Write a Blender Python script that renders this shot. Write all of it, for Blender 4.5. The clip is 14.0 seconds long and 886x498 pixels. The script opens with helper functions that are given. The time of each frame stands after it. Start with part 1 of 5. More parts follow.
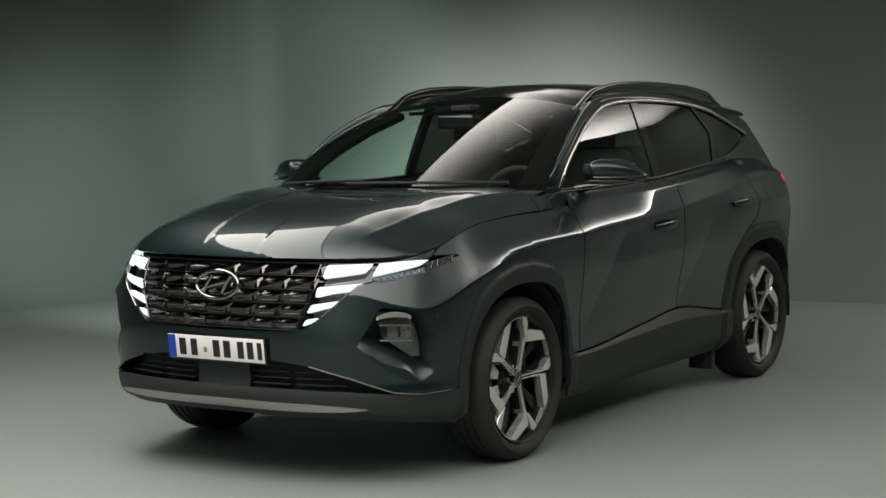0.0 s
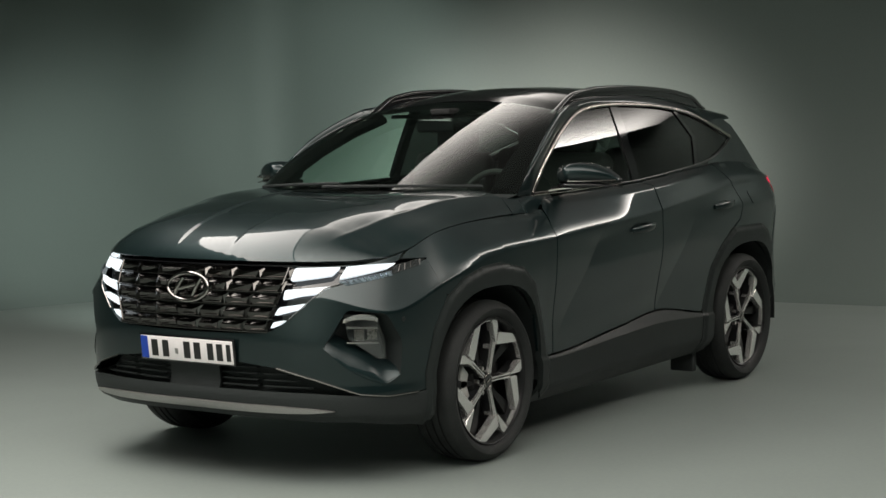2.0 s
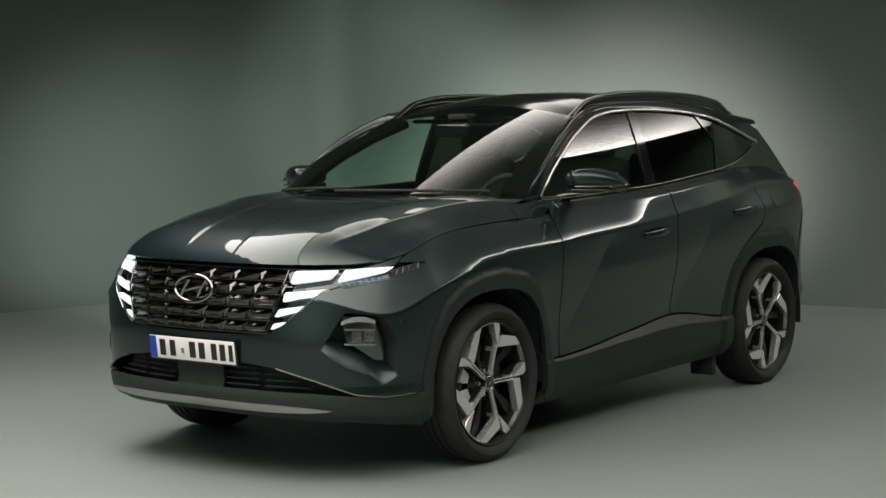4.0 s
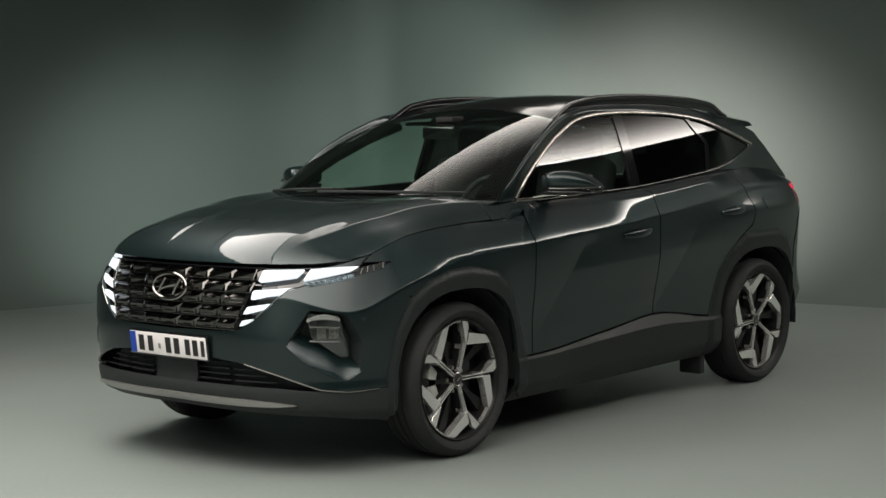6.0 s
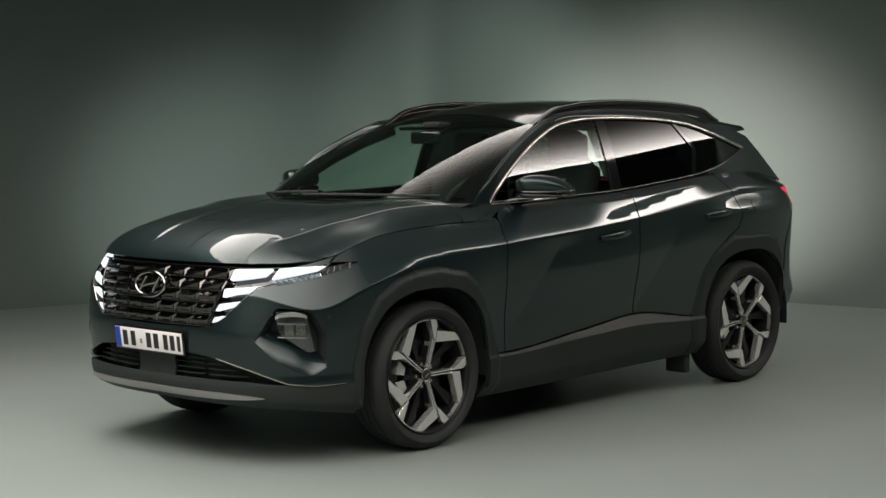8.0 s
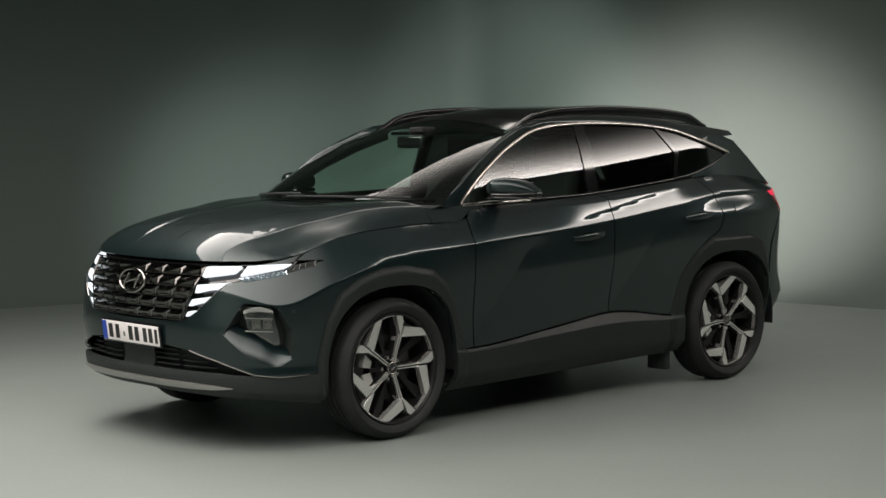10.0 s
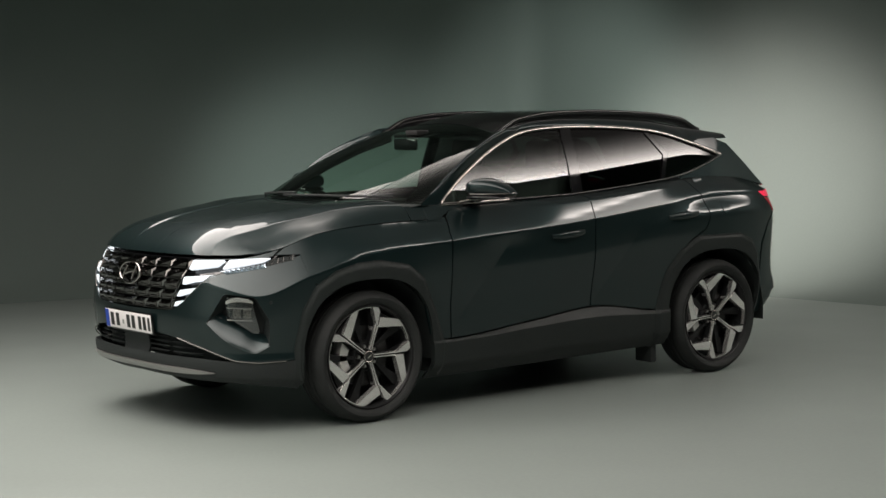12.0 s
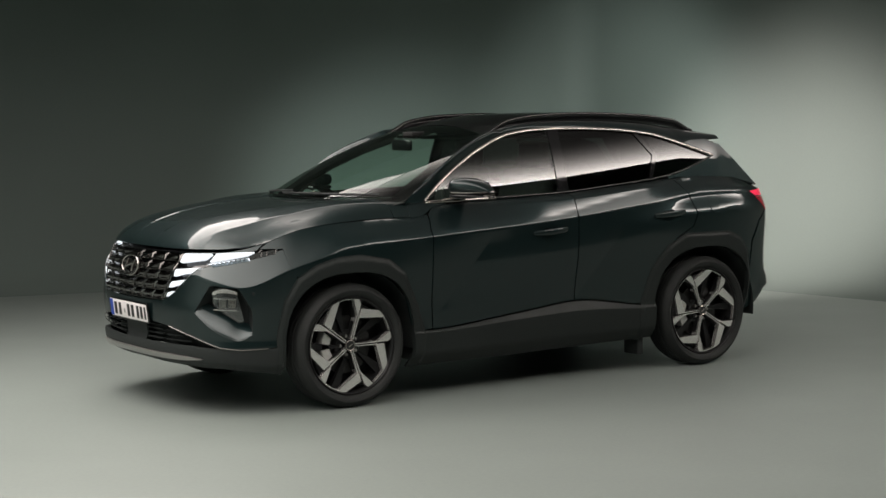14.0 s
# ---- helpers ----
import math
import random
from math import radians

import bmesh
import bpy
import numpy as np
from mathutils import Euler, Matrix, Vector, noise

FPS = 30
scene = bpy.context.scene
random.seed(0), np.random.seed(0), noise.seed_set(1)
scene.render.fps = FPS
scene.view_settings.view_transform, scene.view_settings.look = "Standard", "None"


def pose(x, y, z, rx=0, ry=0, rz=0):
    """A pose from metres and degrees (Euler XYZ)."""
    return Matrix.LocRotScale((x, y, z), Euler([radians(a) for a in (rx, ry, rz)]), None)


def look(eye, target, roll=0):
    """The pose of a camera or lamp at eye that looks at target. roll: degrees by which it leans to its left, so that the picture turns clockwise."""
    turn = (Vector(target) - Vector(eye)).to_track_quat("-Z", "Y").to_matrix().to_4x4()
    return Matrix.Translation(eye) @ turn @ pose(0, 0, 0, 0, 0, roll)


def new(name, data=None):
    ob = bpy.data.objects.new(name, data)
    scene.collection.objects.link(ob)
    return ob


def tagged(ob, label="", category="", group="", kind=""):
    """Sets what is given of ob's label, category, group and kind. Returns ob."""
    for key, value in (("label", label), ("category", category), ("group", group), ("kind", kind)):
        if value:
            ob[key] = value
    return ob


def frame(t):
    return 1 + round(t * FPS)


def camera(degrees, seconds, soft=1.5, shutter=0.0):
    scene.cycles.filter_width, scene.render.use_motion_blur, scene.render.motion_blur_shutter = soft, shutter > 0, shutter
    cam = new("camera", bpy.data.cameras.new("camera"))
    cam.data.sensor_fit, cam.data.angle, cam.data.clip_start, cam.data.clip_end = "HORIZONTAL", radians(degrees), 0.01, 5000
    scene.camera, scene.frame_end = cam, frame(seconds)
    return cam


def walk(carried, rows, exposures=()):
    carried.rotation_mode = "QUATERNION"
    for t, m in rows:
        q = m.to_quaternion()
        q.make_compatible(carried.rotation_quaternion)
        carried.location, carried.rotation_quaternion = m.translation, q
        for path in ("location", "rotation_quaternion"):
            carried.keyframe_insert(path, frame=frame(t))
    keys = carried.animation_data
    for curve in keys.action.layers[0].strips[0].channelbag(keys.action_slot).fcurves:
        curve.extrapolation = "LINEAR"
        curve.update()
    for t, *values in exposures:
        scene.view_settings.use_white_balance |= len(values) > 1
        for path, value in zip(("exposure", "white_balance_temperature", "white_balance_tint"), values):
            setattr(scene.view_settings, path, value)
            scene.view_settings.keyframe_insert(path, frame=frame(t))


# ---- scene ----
from mathutils.geometry import delaunay_2d_cdt as delaunay

cam = camera(28.5, 14.0)
PATH = [
    (0, (-6.508, -4.724, 1.519), (-4.834, -3.64, 1.363), -1.0),
    (0.5, (-6.495, -4.767, 1.512), (-4.821, -3.684, 1.358), -1.0),
    (1, (-6.471, -4.824, 1.518), (-4.799, -3.737, 1.364), -1.0),
    (1.5, (-6.445, -4.9, 1.529), (-4.782, -3.8, 1.373), -0.9),
    (2, (-6.419, -4.984, 1.544), (-4.765, -3.87, 1.386), -0.9),
    (2.5, (-6.393, -5.084, 1.562), (-4.753, -3.95, 1.4), -0.8),
    (3, (-6.355, -5.185, 1.568), (-4.734, -4.025, 1.407), -0.8),
    (5.5, (-6.143, -5.852, 1.598), (-4.609, -4.58, 1.437), -0.8),
    (6, (-6.092, -6.006, 1.606), (-4.576, -4.713, 1.444), -0.8),
    (6.5, (-6.05, -6.146, 1.605), (-4.549, -4.835, 1.445), -0.8),
    (7, (-6.001, -6.329, 1.613), (-4.523, -4.991, 1.453), -0.9),
    (7.5, (-5.961, -6.501, 1.624), (-4.502, -5.142, 1.462), -0.8),
    (8, (-5.914, -6.682, 1.63), (-4.475, -5.302, 1.469), -0.8),
    (10.5, (-5.618, -7.738, 1.653), (-4.301, -6.241, 1.494), -0.8),
    (11, (-5.546, -7.992, 1.668), (-4.26, -6.469, 1.507), -0.8),
    (11.5, (-5.475, -8.226, 1.661), (-4.218, -6.678, 1.503), -0.8),
    (12, (-5.398, -8.498, 1.666), (-4.175, -6.924, 1.509), -0.8),
    (12.5, (-5.31, -8.73, 1.678), (-4.117, -7.133, 1.519), -0.8),
    (13, (-5.217, -8.998, 1.678), (-4.057, -7.377, 1.52), -0.8),
    (13.5, (-5.126, -9.245, 1.681), (-3.997, -7.601, 1.524), -0.9),
    (14, (-5.018, -9.437, 1.697), (-3.917, -7.775, 1.537), -0.8),
]
walk(cam, [(t, look(eye, target, roll)) for t, eye, target, roll in PATH], [(0.0, 0.02, 6500, 10), (5.0, 0.07, 6520, 10.5), (14.0, 0.09, 6580, 13.5)])

# world: a closed studio, hardly any light of its own
world = bpy.data.worlds.new("studio_air")
scene.world = world
world.use_nodes = True
world.node_tree.nodes["Background"].inputs[0].default_value = (0.55, 0.75, 0.68, 1)
world.node_tree.nodes["Background"].inputs[1].default_value = 0.02


def area_lamp(name, m, sx, sy, watts, colour, spread=180):
    lamp = bpy.data.lights.new(name, "AREA")
    lamp.shape, lamp.size, lamp.size_y, lamp.energy, lamp.color = "RECTANGLE", sx, sy, watts, colour
    lamp.spread = radians(spread)
    ob = new(name, lamp)
    ob.matrix_world = m
    return ob


def spot_lamp(name, eye, target, degrees, blend, watts, colour, radius=0.4):
    lamp = bpy.data.lights.new(name, "SPOT")
    lamp.energy, lamp.color, lamp.spot_size, lamp.spot_blend, lamp.shadow_soft_size = watts, colour, radians(degrees), blend, radius
    ob = new(name, lamp)
    ob.matrix_world = look(eye, target)
    return ob


# the big softbox that hangs over the car: lit from its rim, dimmer in the middle
SOFT_L, SOFT_W = 14.8, 6.4
softbox = area_lamp("overhead_softbox", pose(1.575, -2.01, 3.8, 0, 0, 15) @ Matrix.Translation((-0.9, 0, 0)), SOFT_L, SOFT_W, 5220, (1.0, 0.94, 0.87), 164)
softbox.data.use_nodes = True
nodes, links = softbox.data.node_tree.nodes, softbox.data.node_tree.links


def sum_of(kind, a, b):
    n = nodes.new("ShaderNodeMath")
    n.operation = kind
    for k, v in enumerate((a, b)):
        if isinstance(v, (int, float)):
            n.inputs[k].default_value = v
        else:
            links.new(v, n.inputs[k])
    return n.outputs[0]


def eased_range(value, x0, x1, y0, y1):
    n = nodes.new("ShaderNodeMapRange")
    n.interpolation_type = "SMOOTHSTEP"
    for k, v in (("From Min", x0), ("From Max", x1), ("To Min", y0), ("To Max", y1)):
        n.inputs[k].default_value = v
    links.new(value, n.inputs["Value"])
    return n.outputs[0]


split = nodes.new("ShaderNodeSeparateXYZ")
links.new(nodes.new("ShaderNodeNewGeometry").outputs["Parametric"], split.inputs[0])
along, over = split.outputs["X"], split.outputs["Y"]
# brightest along the long edges: a wide fall-off at the near one, a quicker one at the far one
NEAR_RIM, FAR_RIM = 1.5, 1.3
from_near, from_far = sum_of("MULTIPLY", over, SOFT_W / NEAR_RIM), sum_of("MULTIPLY", sum_of("SUBTRACT", 1.0, over), SOFT_W / FAR_RIM)
depth = sum_of("MINIMUM", sum_of("MINIMUM", from_near, from_far), 1.0)
falloff = sum_of("ADD", sum_of("POWER", sum_of("SUBTRACT", 1.0, depth), 3.0), 0.009)
rim_light = sum_of("MULTIPLY", falloff, sum_of("SUBTRACT", 1.22, sum_of("MULTIPLY", over, 1.02)))
rim_light = sum_of("MULTIPLY", rim_light, eased_range(along, 0.432, 0.639, 0.06, 1.0))
# the half over the nose glows more evenly, most at its far side
nose = sum_of("MULTIPLY", sum_of("MULTIPLY", eased_range(along, 0.0, 0.244, 0.0, 0.70), eased_range(along, 0.225, 0.526, 1.0, 0.0)), sum_of("ADD", 0.33, sum_of("MULTIPLY", sum_of("POWER", over, 4.0), 0.25)))
nose = sum_of("MULTIPLY", nose, eased_range(over, 0.0, 0.25, 0.0, 1.0))
ends = eased_range(sum_of("MINIMUM", sum_of("MULTIPLY", along, 12.8), sum_of("MULTIPLY", sum_of("SUBTRACT", 1.0, along), 15.0)), 0.0, 1.0, 0.0, 1.0)
links.new(sum_of("MULTIPLY", sum_of("ADD", rim_light, nose), ends), nodes["Emission"].inputs["Strength"])

# a narrow strip added beside it, ahead of the car, for the bonnet's highlight; fades towards the big one
front_softbox = area_lamp("front_softbox", pose(1.575, -2.01, 3.8, 0, 0, 15) @ Matrix.Translation((-2.5, 4.1, 0)), 5.6, 1.7, 240, (1.0, 0.94, 0.88), 164)
front_softbox.data.use_nodes = True
nodes, links = front_softbox.data.node_tree.nodes, front_softbox.data.node_tree.links
split = nodes.new("ShaderNodeSeparateXYZ")
links.new(nodes.new("ShaderNodeNewGeometry").outputs["Parametric"], split.inputs[0])
links.new(sum_of("ADD", 0.55, sum_of("MULTIPLY", sum_of("POWER", split.outputs["Y"], 2.0), 0.45)), nodes["Emission"].inputs["Strength"])
# an added lamp, turned away from the car, fills its front off the pale wall ahead
spot_lamp("bounce_spot", (-6.6, -1.0, 4.9), (-10.5, -2.2, 1.6), 130, 1.0, 1300, (0.94, 1.0, 0.96))
# three lamps that light pools on the backdrop
spot_lamp("backdrop_spot", (1.8, 2.8, 1.5), (8.3, 3.3, 0.0), 50, 1.0, 3000, (1.0, 0.92, 0.86))
spot_lamp("backdrop_spot", (4.6, 3.2, 1.9), (7.5, 5.5, 1.5), 60, 1.0, 330, (0.92, 1.0, 0.94))
spot_lamp("backdrop_spot", (2.0, 2.5, 0.9), (5.4, 7.1, 0.15), 50, 1.0, 680, (0.89, 1.0, 0.94))


# ---- materials ----
def material(name, colour, rough=0.5, metal=0.0, coat=0.0, grain=0.0, grain_scale=200.0, blotch=0.0, blotch_scale=2.0,
             bump=0.0, bump_scale=300.0, emit=None, strength=0.0, spec=0.5, coat_rough=0.03):
    """A surface with fine grain, broad blotches and relief, all in metres of the object."""
    m = bpy.data.materials.new(name)
    m.use_nodes = True
    nt, b = m.node_tree, m.node_tree.nodes["Principled BSDF"]
    b.inputs["Base Color"].default_value = (*colour, 1)
    b.inputs["Roughness"].default_value, b.inputs["Metallic"].default_value = rough, metal
    b.inputs["Coat Weight"].default_value, b.inputs["Coat Roughness"].default_value, b.inputs["Coat IOR"].default_value = coat, coat_rough, 1.46
    b.inputs["Specular IOR Level"].default_value = spec
    if emit:
        b.inputs["Emission Color"].default_value, b.inputs["Emission Strength"].default_value = (*emit, 1), strength
    where = nt.nodes.new("ShaderNodeTexCoord").outputs["Object"]

    def cloud(scale, detail=3.0):
        n = nt.nodes.new("ShaderNodeTexNoise")
        n.inputs["Scale"].default_value, n.inputs["Detail"].default_value = scale, detail
        nt.links.new(where, n.inputs["Vector"])
        return n.outputs["Fac"]

    def span(fac, lo, hi):
        r = nt.nodes.new("ShaderNodeMapRange")
        r.inputs["From Min"].default_value, r.inputs["From Max"].default_value = 0.3, 0.7
        r.inputs["To Min"].default_value, r.inputs["To Max"].default_value = lo, hi
        nt.links.new(fac, r.inputs["Value"])
        return r.outputs["Result"]

    value = None
    for amount, scale in ((grain, grain_scale), (blotch, blotch_scale)):
        if amount:
            fac = span(cloud(scale), 1 - amount, 1 + amount)
            if value:
                k = nt.nodes.new("ShaderNodeMath")
                k.operation = "MULTIPLY"
                nt.links.new(value, k.inputs[0]), nt.links.new(fac, k.inputs[1])
                fac = k.outputs[0]
            value = fac
    if value:
        mix = nt.nodes.new("ShaderNodeVectorMath")
        mix.operation = "SCALE"
        mix.inputs[0].default_value = colour
        nt.links.new(value, mix.inputs["Scale"])
        nt.links.new(mix.outputs[0], b.inputs["Base Color"])
        if blotch:
            nt.links.new(span(cloud(blotch_scale * 2.3), max(0.0, rough * (1 - blotch)), min(1.0, rough * (1 + blotch))), b.inputs["Roughness"])
    if bump:
        r = nt.nodes.new("ShaderNodeBump")
        r.inputs["Strength"].default_value, r.inputs["Distance"].default_value = bump, 0.002
        nt.links.new(cloud(bump_scale, 2.0), r.inputs["Height"])
        nt.links.new(r.outputs["Normal"], b.inputs["Normal"])
    return m


def glass(name, tint, gloss=0.08):
    """A pane: tinted and clear, with a mirror-like sheen that grows towards grazing angles."""
    m = bpy.data.materials.new(name)
    m.use_nodes = True
    nt = m.node_tree
    nt.nodes.remove(nt.nodes["Principled BSDF"])
    clear, shine, mix, rim, power, ramp = (nt.nodes.new("ShaderNode" + k) for k in ("BsdfTransparent", "BsdfGlossy", "MixShader", "LayerWeight", "Math", "MapRange"))
    clear.inputs[0].default_value = (*tint, 1)
    shine.inputs["Color"].default_value, shine.inputs["Roughness"].default_value = (1, 1, 1, 1), 0.0
    power.operation = "POWER"
    power.inputs[1].default_value = 5.0
    ramp.inputs["To Min"].default_value, ramp.inputs["To Max"].default_value = gloss, 1.0
    nt.links.new(rim.outputs["Facing"], power.inputs[0]), nt.links.new(power.outputs[0], ramp.inputs["Value"]), nt.links.new(ramp.outputs[0], mix.inputs[0])
    nt.links.new(clear.outputs[0], mix.inputs[1]), nt.links.new(shine.outputs[0], mix.inputs[2])
    nt.links.new(mix.outputs[0], nt.nodes["Material Output"].inputs[0])
    return m


PAINT = material("teal_grey_metallic_paint", (0.0112, 0.0230, 0.0240), 0.38, 0.6, 1.0, spec=0.1, grain=0.25, grain_scale=900, blotch=0.04, blotch_scale=1.5)
BLACK = material("gloss_black_trim", (0.008, 0.008, 0.009), 0.08, 0.0, 0.6, blotch=0.1)
ROOFGLASS = material("black_roof_glass", (0.008, 0.008, 0.0085), 0.10, 0.0, 0.0, spec=0.8, blotch=0.1)
MATTE = material("black_moulded_plastic", (0.024, 0.0280, 0.0278), 0.55, spec=0.25, grain=0.15, bump=0.25, bump_scale=700)
CLADDING = material("grey_cladding", (0.0175, 0.0215, 0.0208), 0.42, spec=0.22, grain=0.12, blotch=0.06, blotch_scale=3, bump=0.12, bump_scale=700)
PILLAR = material("gloss_black_pillar", (0.008, 0.008, 0.009), 0.05, spec=0.5, grain=0.1)
CHROME = material("satin_chrome", (0.62, 0.57, 0.54), 0.24, 1.0, blotch=0.08)
DARKCHROME = material("dark_chrome", (0.095, 0.092, 0.088), 0.15, 1.0, blotch=0.1)
# chrome of badge and lamp frames; also painted highlights on lip and fins
GLINTCHROME = material("chrome_trim_and_glint", (0.32, 0.305, 0.29), 0.16, 1.0, blotch=0.1)
SILVER = material("silver_painted_plastic", (0.36, 0.35, 0.34), 0.32, 0.8, grain=0.1)
ALLOY = material("machined_alloy", (0.76, 0.755, 0.74), 0.24, 0.8, grain=0.08, grain_scale=500)
RIMBLACK = material("rim_black_lacquer", (0.013, 0.0135, 0.014), 0.3, 0.0, 0.0, spec=0.15, blotch=0.1)
FRIT = material("black_glass_border", (0.004, 0.004, 0.0042), 0.6, spec=0.0, grain=0.1)
RUBBER = material("tyre_rubber", (0.0215, 0.0235, 0.0232), 0.6, spec=0.2, grain=0.2, blotch=0.12, blotch_scale=6, bump=0.3, bump_scale=500)
STEEL = material("brake_steel", (0.35, 0.34, 0.33), 0.3, 1.0, grain=0.15)
DISC = material("dark_brake_steel", (0.05, 0.05, 0.05), 0.4, 1.0, grain=0.15)
CALIPER = material("grey_caliper", (0.55, 0.55, 0.53), 0.45, 0.6, grain=0.1)
CLOTH = material("dark_upholstery", (0.014, 0.0145, 0.0145), 0.85, grain=0.2, bump=0.3)
LAMP = material("daytime_light", (0.35, 0.38, 0.4), 0.3, emit=(0.88, 0.96, 1.0), strength=0.85)
LAMPDIM = material("clear_lamp_facets", (0.035, 0.037, 0.037), 0.14, 0.7, 0.5, blotch=0.2, blotch_scale=30)
CELL = material("clear_lamp_cells", (0.30, 0.36, 0.42), 0.12, 0.8, 0.5, blotch=0.3, blotch_scale=60)
HONEY = material("honeycomb_reflector", (0.17, 0.16, 0.14), 0.3, 0.8, 0.3, grain=0.3, grain_scale=160, blotch=0.25, blotch_scale=60)
REDLAMP = material("red_tail_light", (0.5, 0.01, 0.03), 0.15, emit=(1.0, 0.045, 0.11), strength=0.75, coat=1.0)
REDDIM = material("dim_red_tail_light", (0.30, 0.008, 0.02), 0.15, emit=(1.0, 0.03, 0.07), strength=0.12, coat=1.0)
PLATE = material("plate_white", (0.8, 0.76, 0.76), 0.35, grain=0.03, blotch=0.04, blotch_scale=8)
PLATEBLUE = material("plate_blue", (0.01, 0.05, 0.36), 0.35, grain=0.05)
INK = material("plate_black", (0.012, 0.012, 0.012), 0.4, grain=0.1)
GLASS = glass("clear_tinted_glass", (0.80, 0.93, 0.86), 0.050)
PRIVACY = glass("privacy_glass", (0.05, 0.06, 0.056), 0.044)
LENS = glass("lamp_lens", (0.85, 0.88, 0.9))
FLOOR = material("studio_floor_paint", (0.208, 0.240, 0.224), 0.45, grain=0.03, grain_scale=40, blotch=0.035, blotch_scale=0.6, bump=0.05, bump_scale=60)
WALL = material("studio_wall_paint", (0.138, 0.170, 0.156), 0.75, grain=0.02, grain_scale=60, blotch=0.04, blotch_scale=0.4, bump=0.06, bump_scale=80)
# paler than the other walls so that it throws fill light back
BOUNCEWALL = material("pale_bounce_wall", (0.50, 0.54, 0.50), 0.8, grain=0.03, blotch=0.05, blotch_scale=0.5)
# raised to mid grey so that the unseen walls lift the dark parts
FILLGREY = material("studio_fill_grey", (0.24, 0.262, 0.255), 0.8, grain=0.05, blotch=0.1, blotch_scale=0.5)


# ---- building blocks ----
def mesh_object(name, verts, faces, mat, parent=None, label="", normals=None, smooth=True, sharp=40):
    me = bpy.data.meshes.new(name)
    me.from_pydata([tuple(v) for v in verts], [], [tuple(f) for f in faces])
    me.materials.append(mat)
    for p in me.polygons:
        p.use_smooth = smooth
    if normals:
        me.normals_split_custom_set_from_vertices([tuple(n) for n in normals])
    elif smooth and sharp:
        me.set_sharp_from_angle(angle=radians(sharp))
    ob = new(name, me)
    ob.parent = parent
    return tagged(ob, label)


def part(name, bm, mat, parent, label="", sharp=40):
    me = bpy.data.meshes.new(name)
    bmesh.ops.recalc_face_normals(bm, faces=bm.faces)
    bm.to_mesh(me)
    bm.free()
    me.materials.append(mat)
    for p in me.polygons:
        p.use_smooth = True
    me.set_sharp_from_angle(angle=radians(sharp))
    ob = new(name, me)
    ob.parent = parent
    return tagged(ob, label)


def empty(name, parent=None):
    ob = new(name)
    ob.empty_display_size = 0.1
    ob.parent = parent
    return ob


def spline(*pts):
    """A curve without overshoot through (x, y) pairs."""
    xs, ys = [float(p[0]) for p in pts], [float(p[1]) for p in pts]
    n = len(xs)
    h = [xs[i + 1] - xs[i] for i in range(n - 1)]
    dl = [(ys[i + 1] - ys[i]) / h[i] for i in range(n - 1)]
    m = [dl[0]] + [0.0] * (n - 2) + [dl[-1]]
    for i in range(1, n - 1):
        if dl[i - 1] * dl[i] > 0:
            w1, w2 = 2 * h[i] + h[i - 1], h[i] + 2 * h[i - 1]
            m[i] = (w1 + w2) / (w1 / dl[i - 1] + w2 / dl[i])

    def at(x):
        if x <= xs[0]:
            return ys[0] + m[0] * (x - xs[0])
        if x >= xs[-1]:
            return ys[-1] + m[-1] * (x - xs[-1])
        i = 0
        while x > xs[i + 1]:
            i += 1
        t = (x - xs[i]) / h[i]
        a, b = t * t * (3 - 2 * t), t * t * t
        return ys[i] * (1 - a) + ys[i + 1] * a + h[i] * (m[i] * (b - 2 * t * t + t) + m[i + 1] * (b - t * t))
    return at


def smooth(a, b, x):
    t = min(1.0, max(0.0, (x - a) / (b - a)))
    return t * t * (3 - 2 * t)


def densify(loop, step, closed=True):
    out = []
    n = len(loop)
    for i in range(n if closed else n - 1):
        a, b = loop[i], loop[(i + 1) % n]
        k = max(1, int(math.hypot(b[0] - a[0], b[1] - a[1]) / step))
        out += [(a[0] + (b[0] - a[0]) * j / k, a[1] + (b[1] - a[1]) * j / k) for j in range(k)]
    if not closed:
        out.append(tuple(loop[-1]))
    return out


def rounded(loop, r, n=3):
    """The loop with its corners cut round."""
    out = []
    for i, p in enumerate(loop):
        a, b = Vector(loop[i - 1]), Vector(loop[(i + 1) % len(loop)])
        p = Vector(p)
        da, db = a - p, b - p
        ra, rb = min(r, da.length * 0.45), min(r, db.length * 0.45)
        q0, q1 = p + da.normalized() * ra, p + db.normalized() * rb
        for k in range(n + 1):
            t = k / n
            q = q0 * (1 - t) ** 2 + p * 2 * t * (1 - t) + q1 * t * t
            out.append((q.x, q.y))
    return out


def inside(px, py, loop):
    """Which of the points lie in the loop."""
    hit = np.zeros(len(px), bool)
    for (x0, y0), (x1, y1) in zip(loop, loop[1:] + loop[:1]):
        if y0 != y1:
            hit ^= ((y0 > py) != (y1 > py)) & (px < (x1 - x0) * (py - y0) / (y1 - y0) + x0)
    return hit


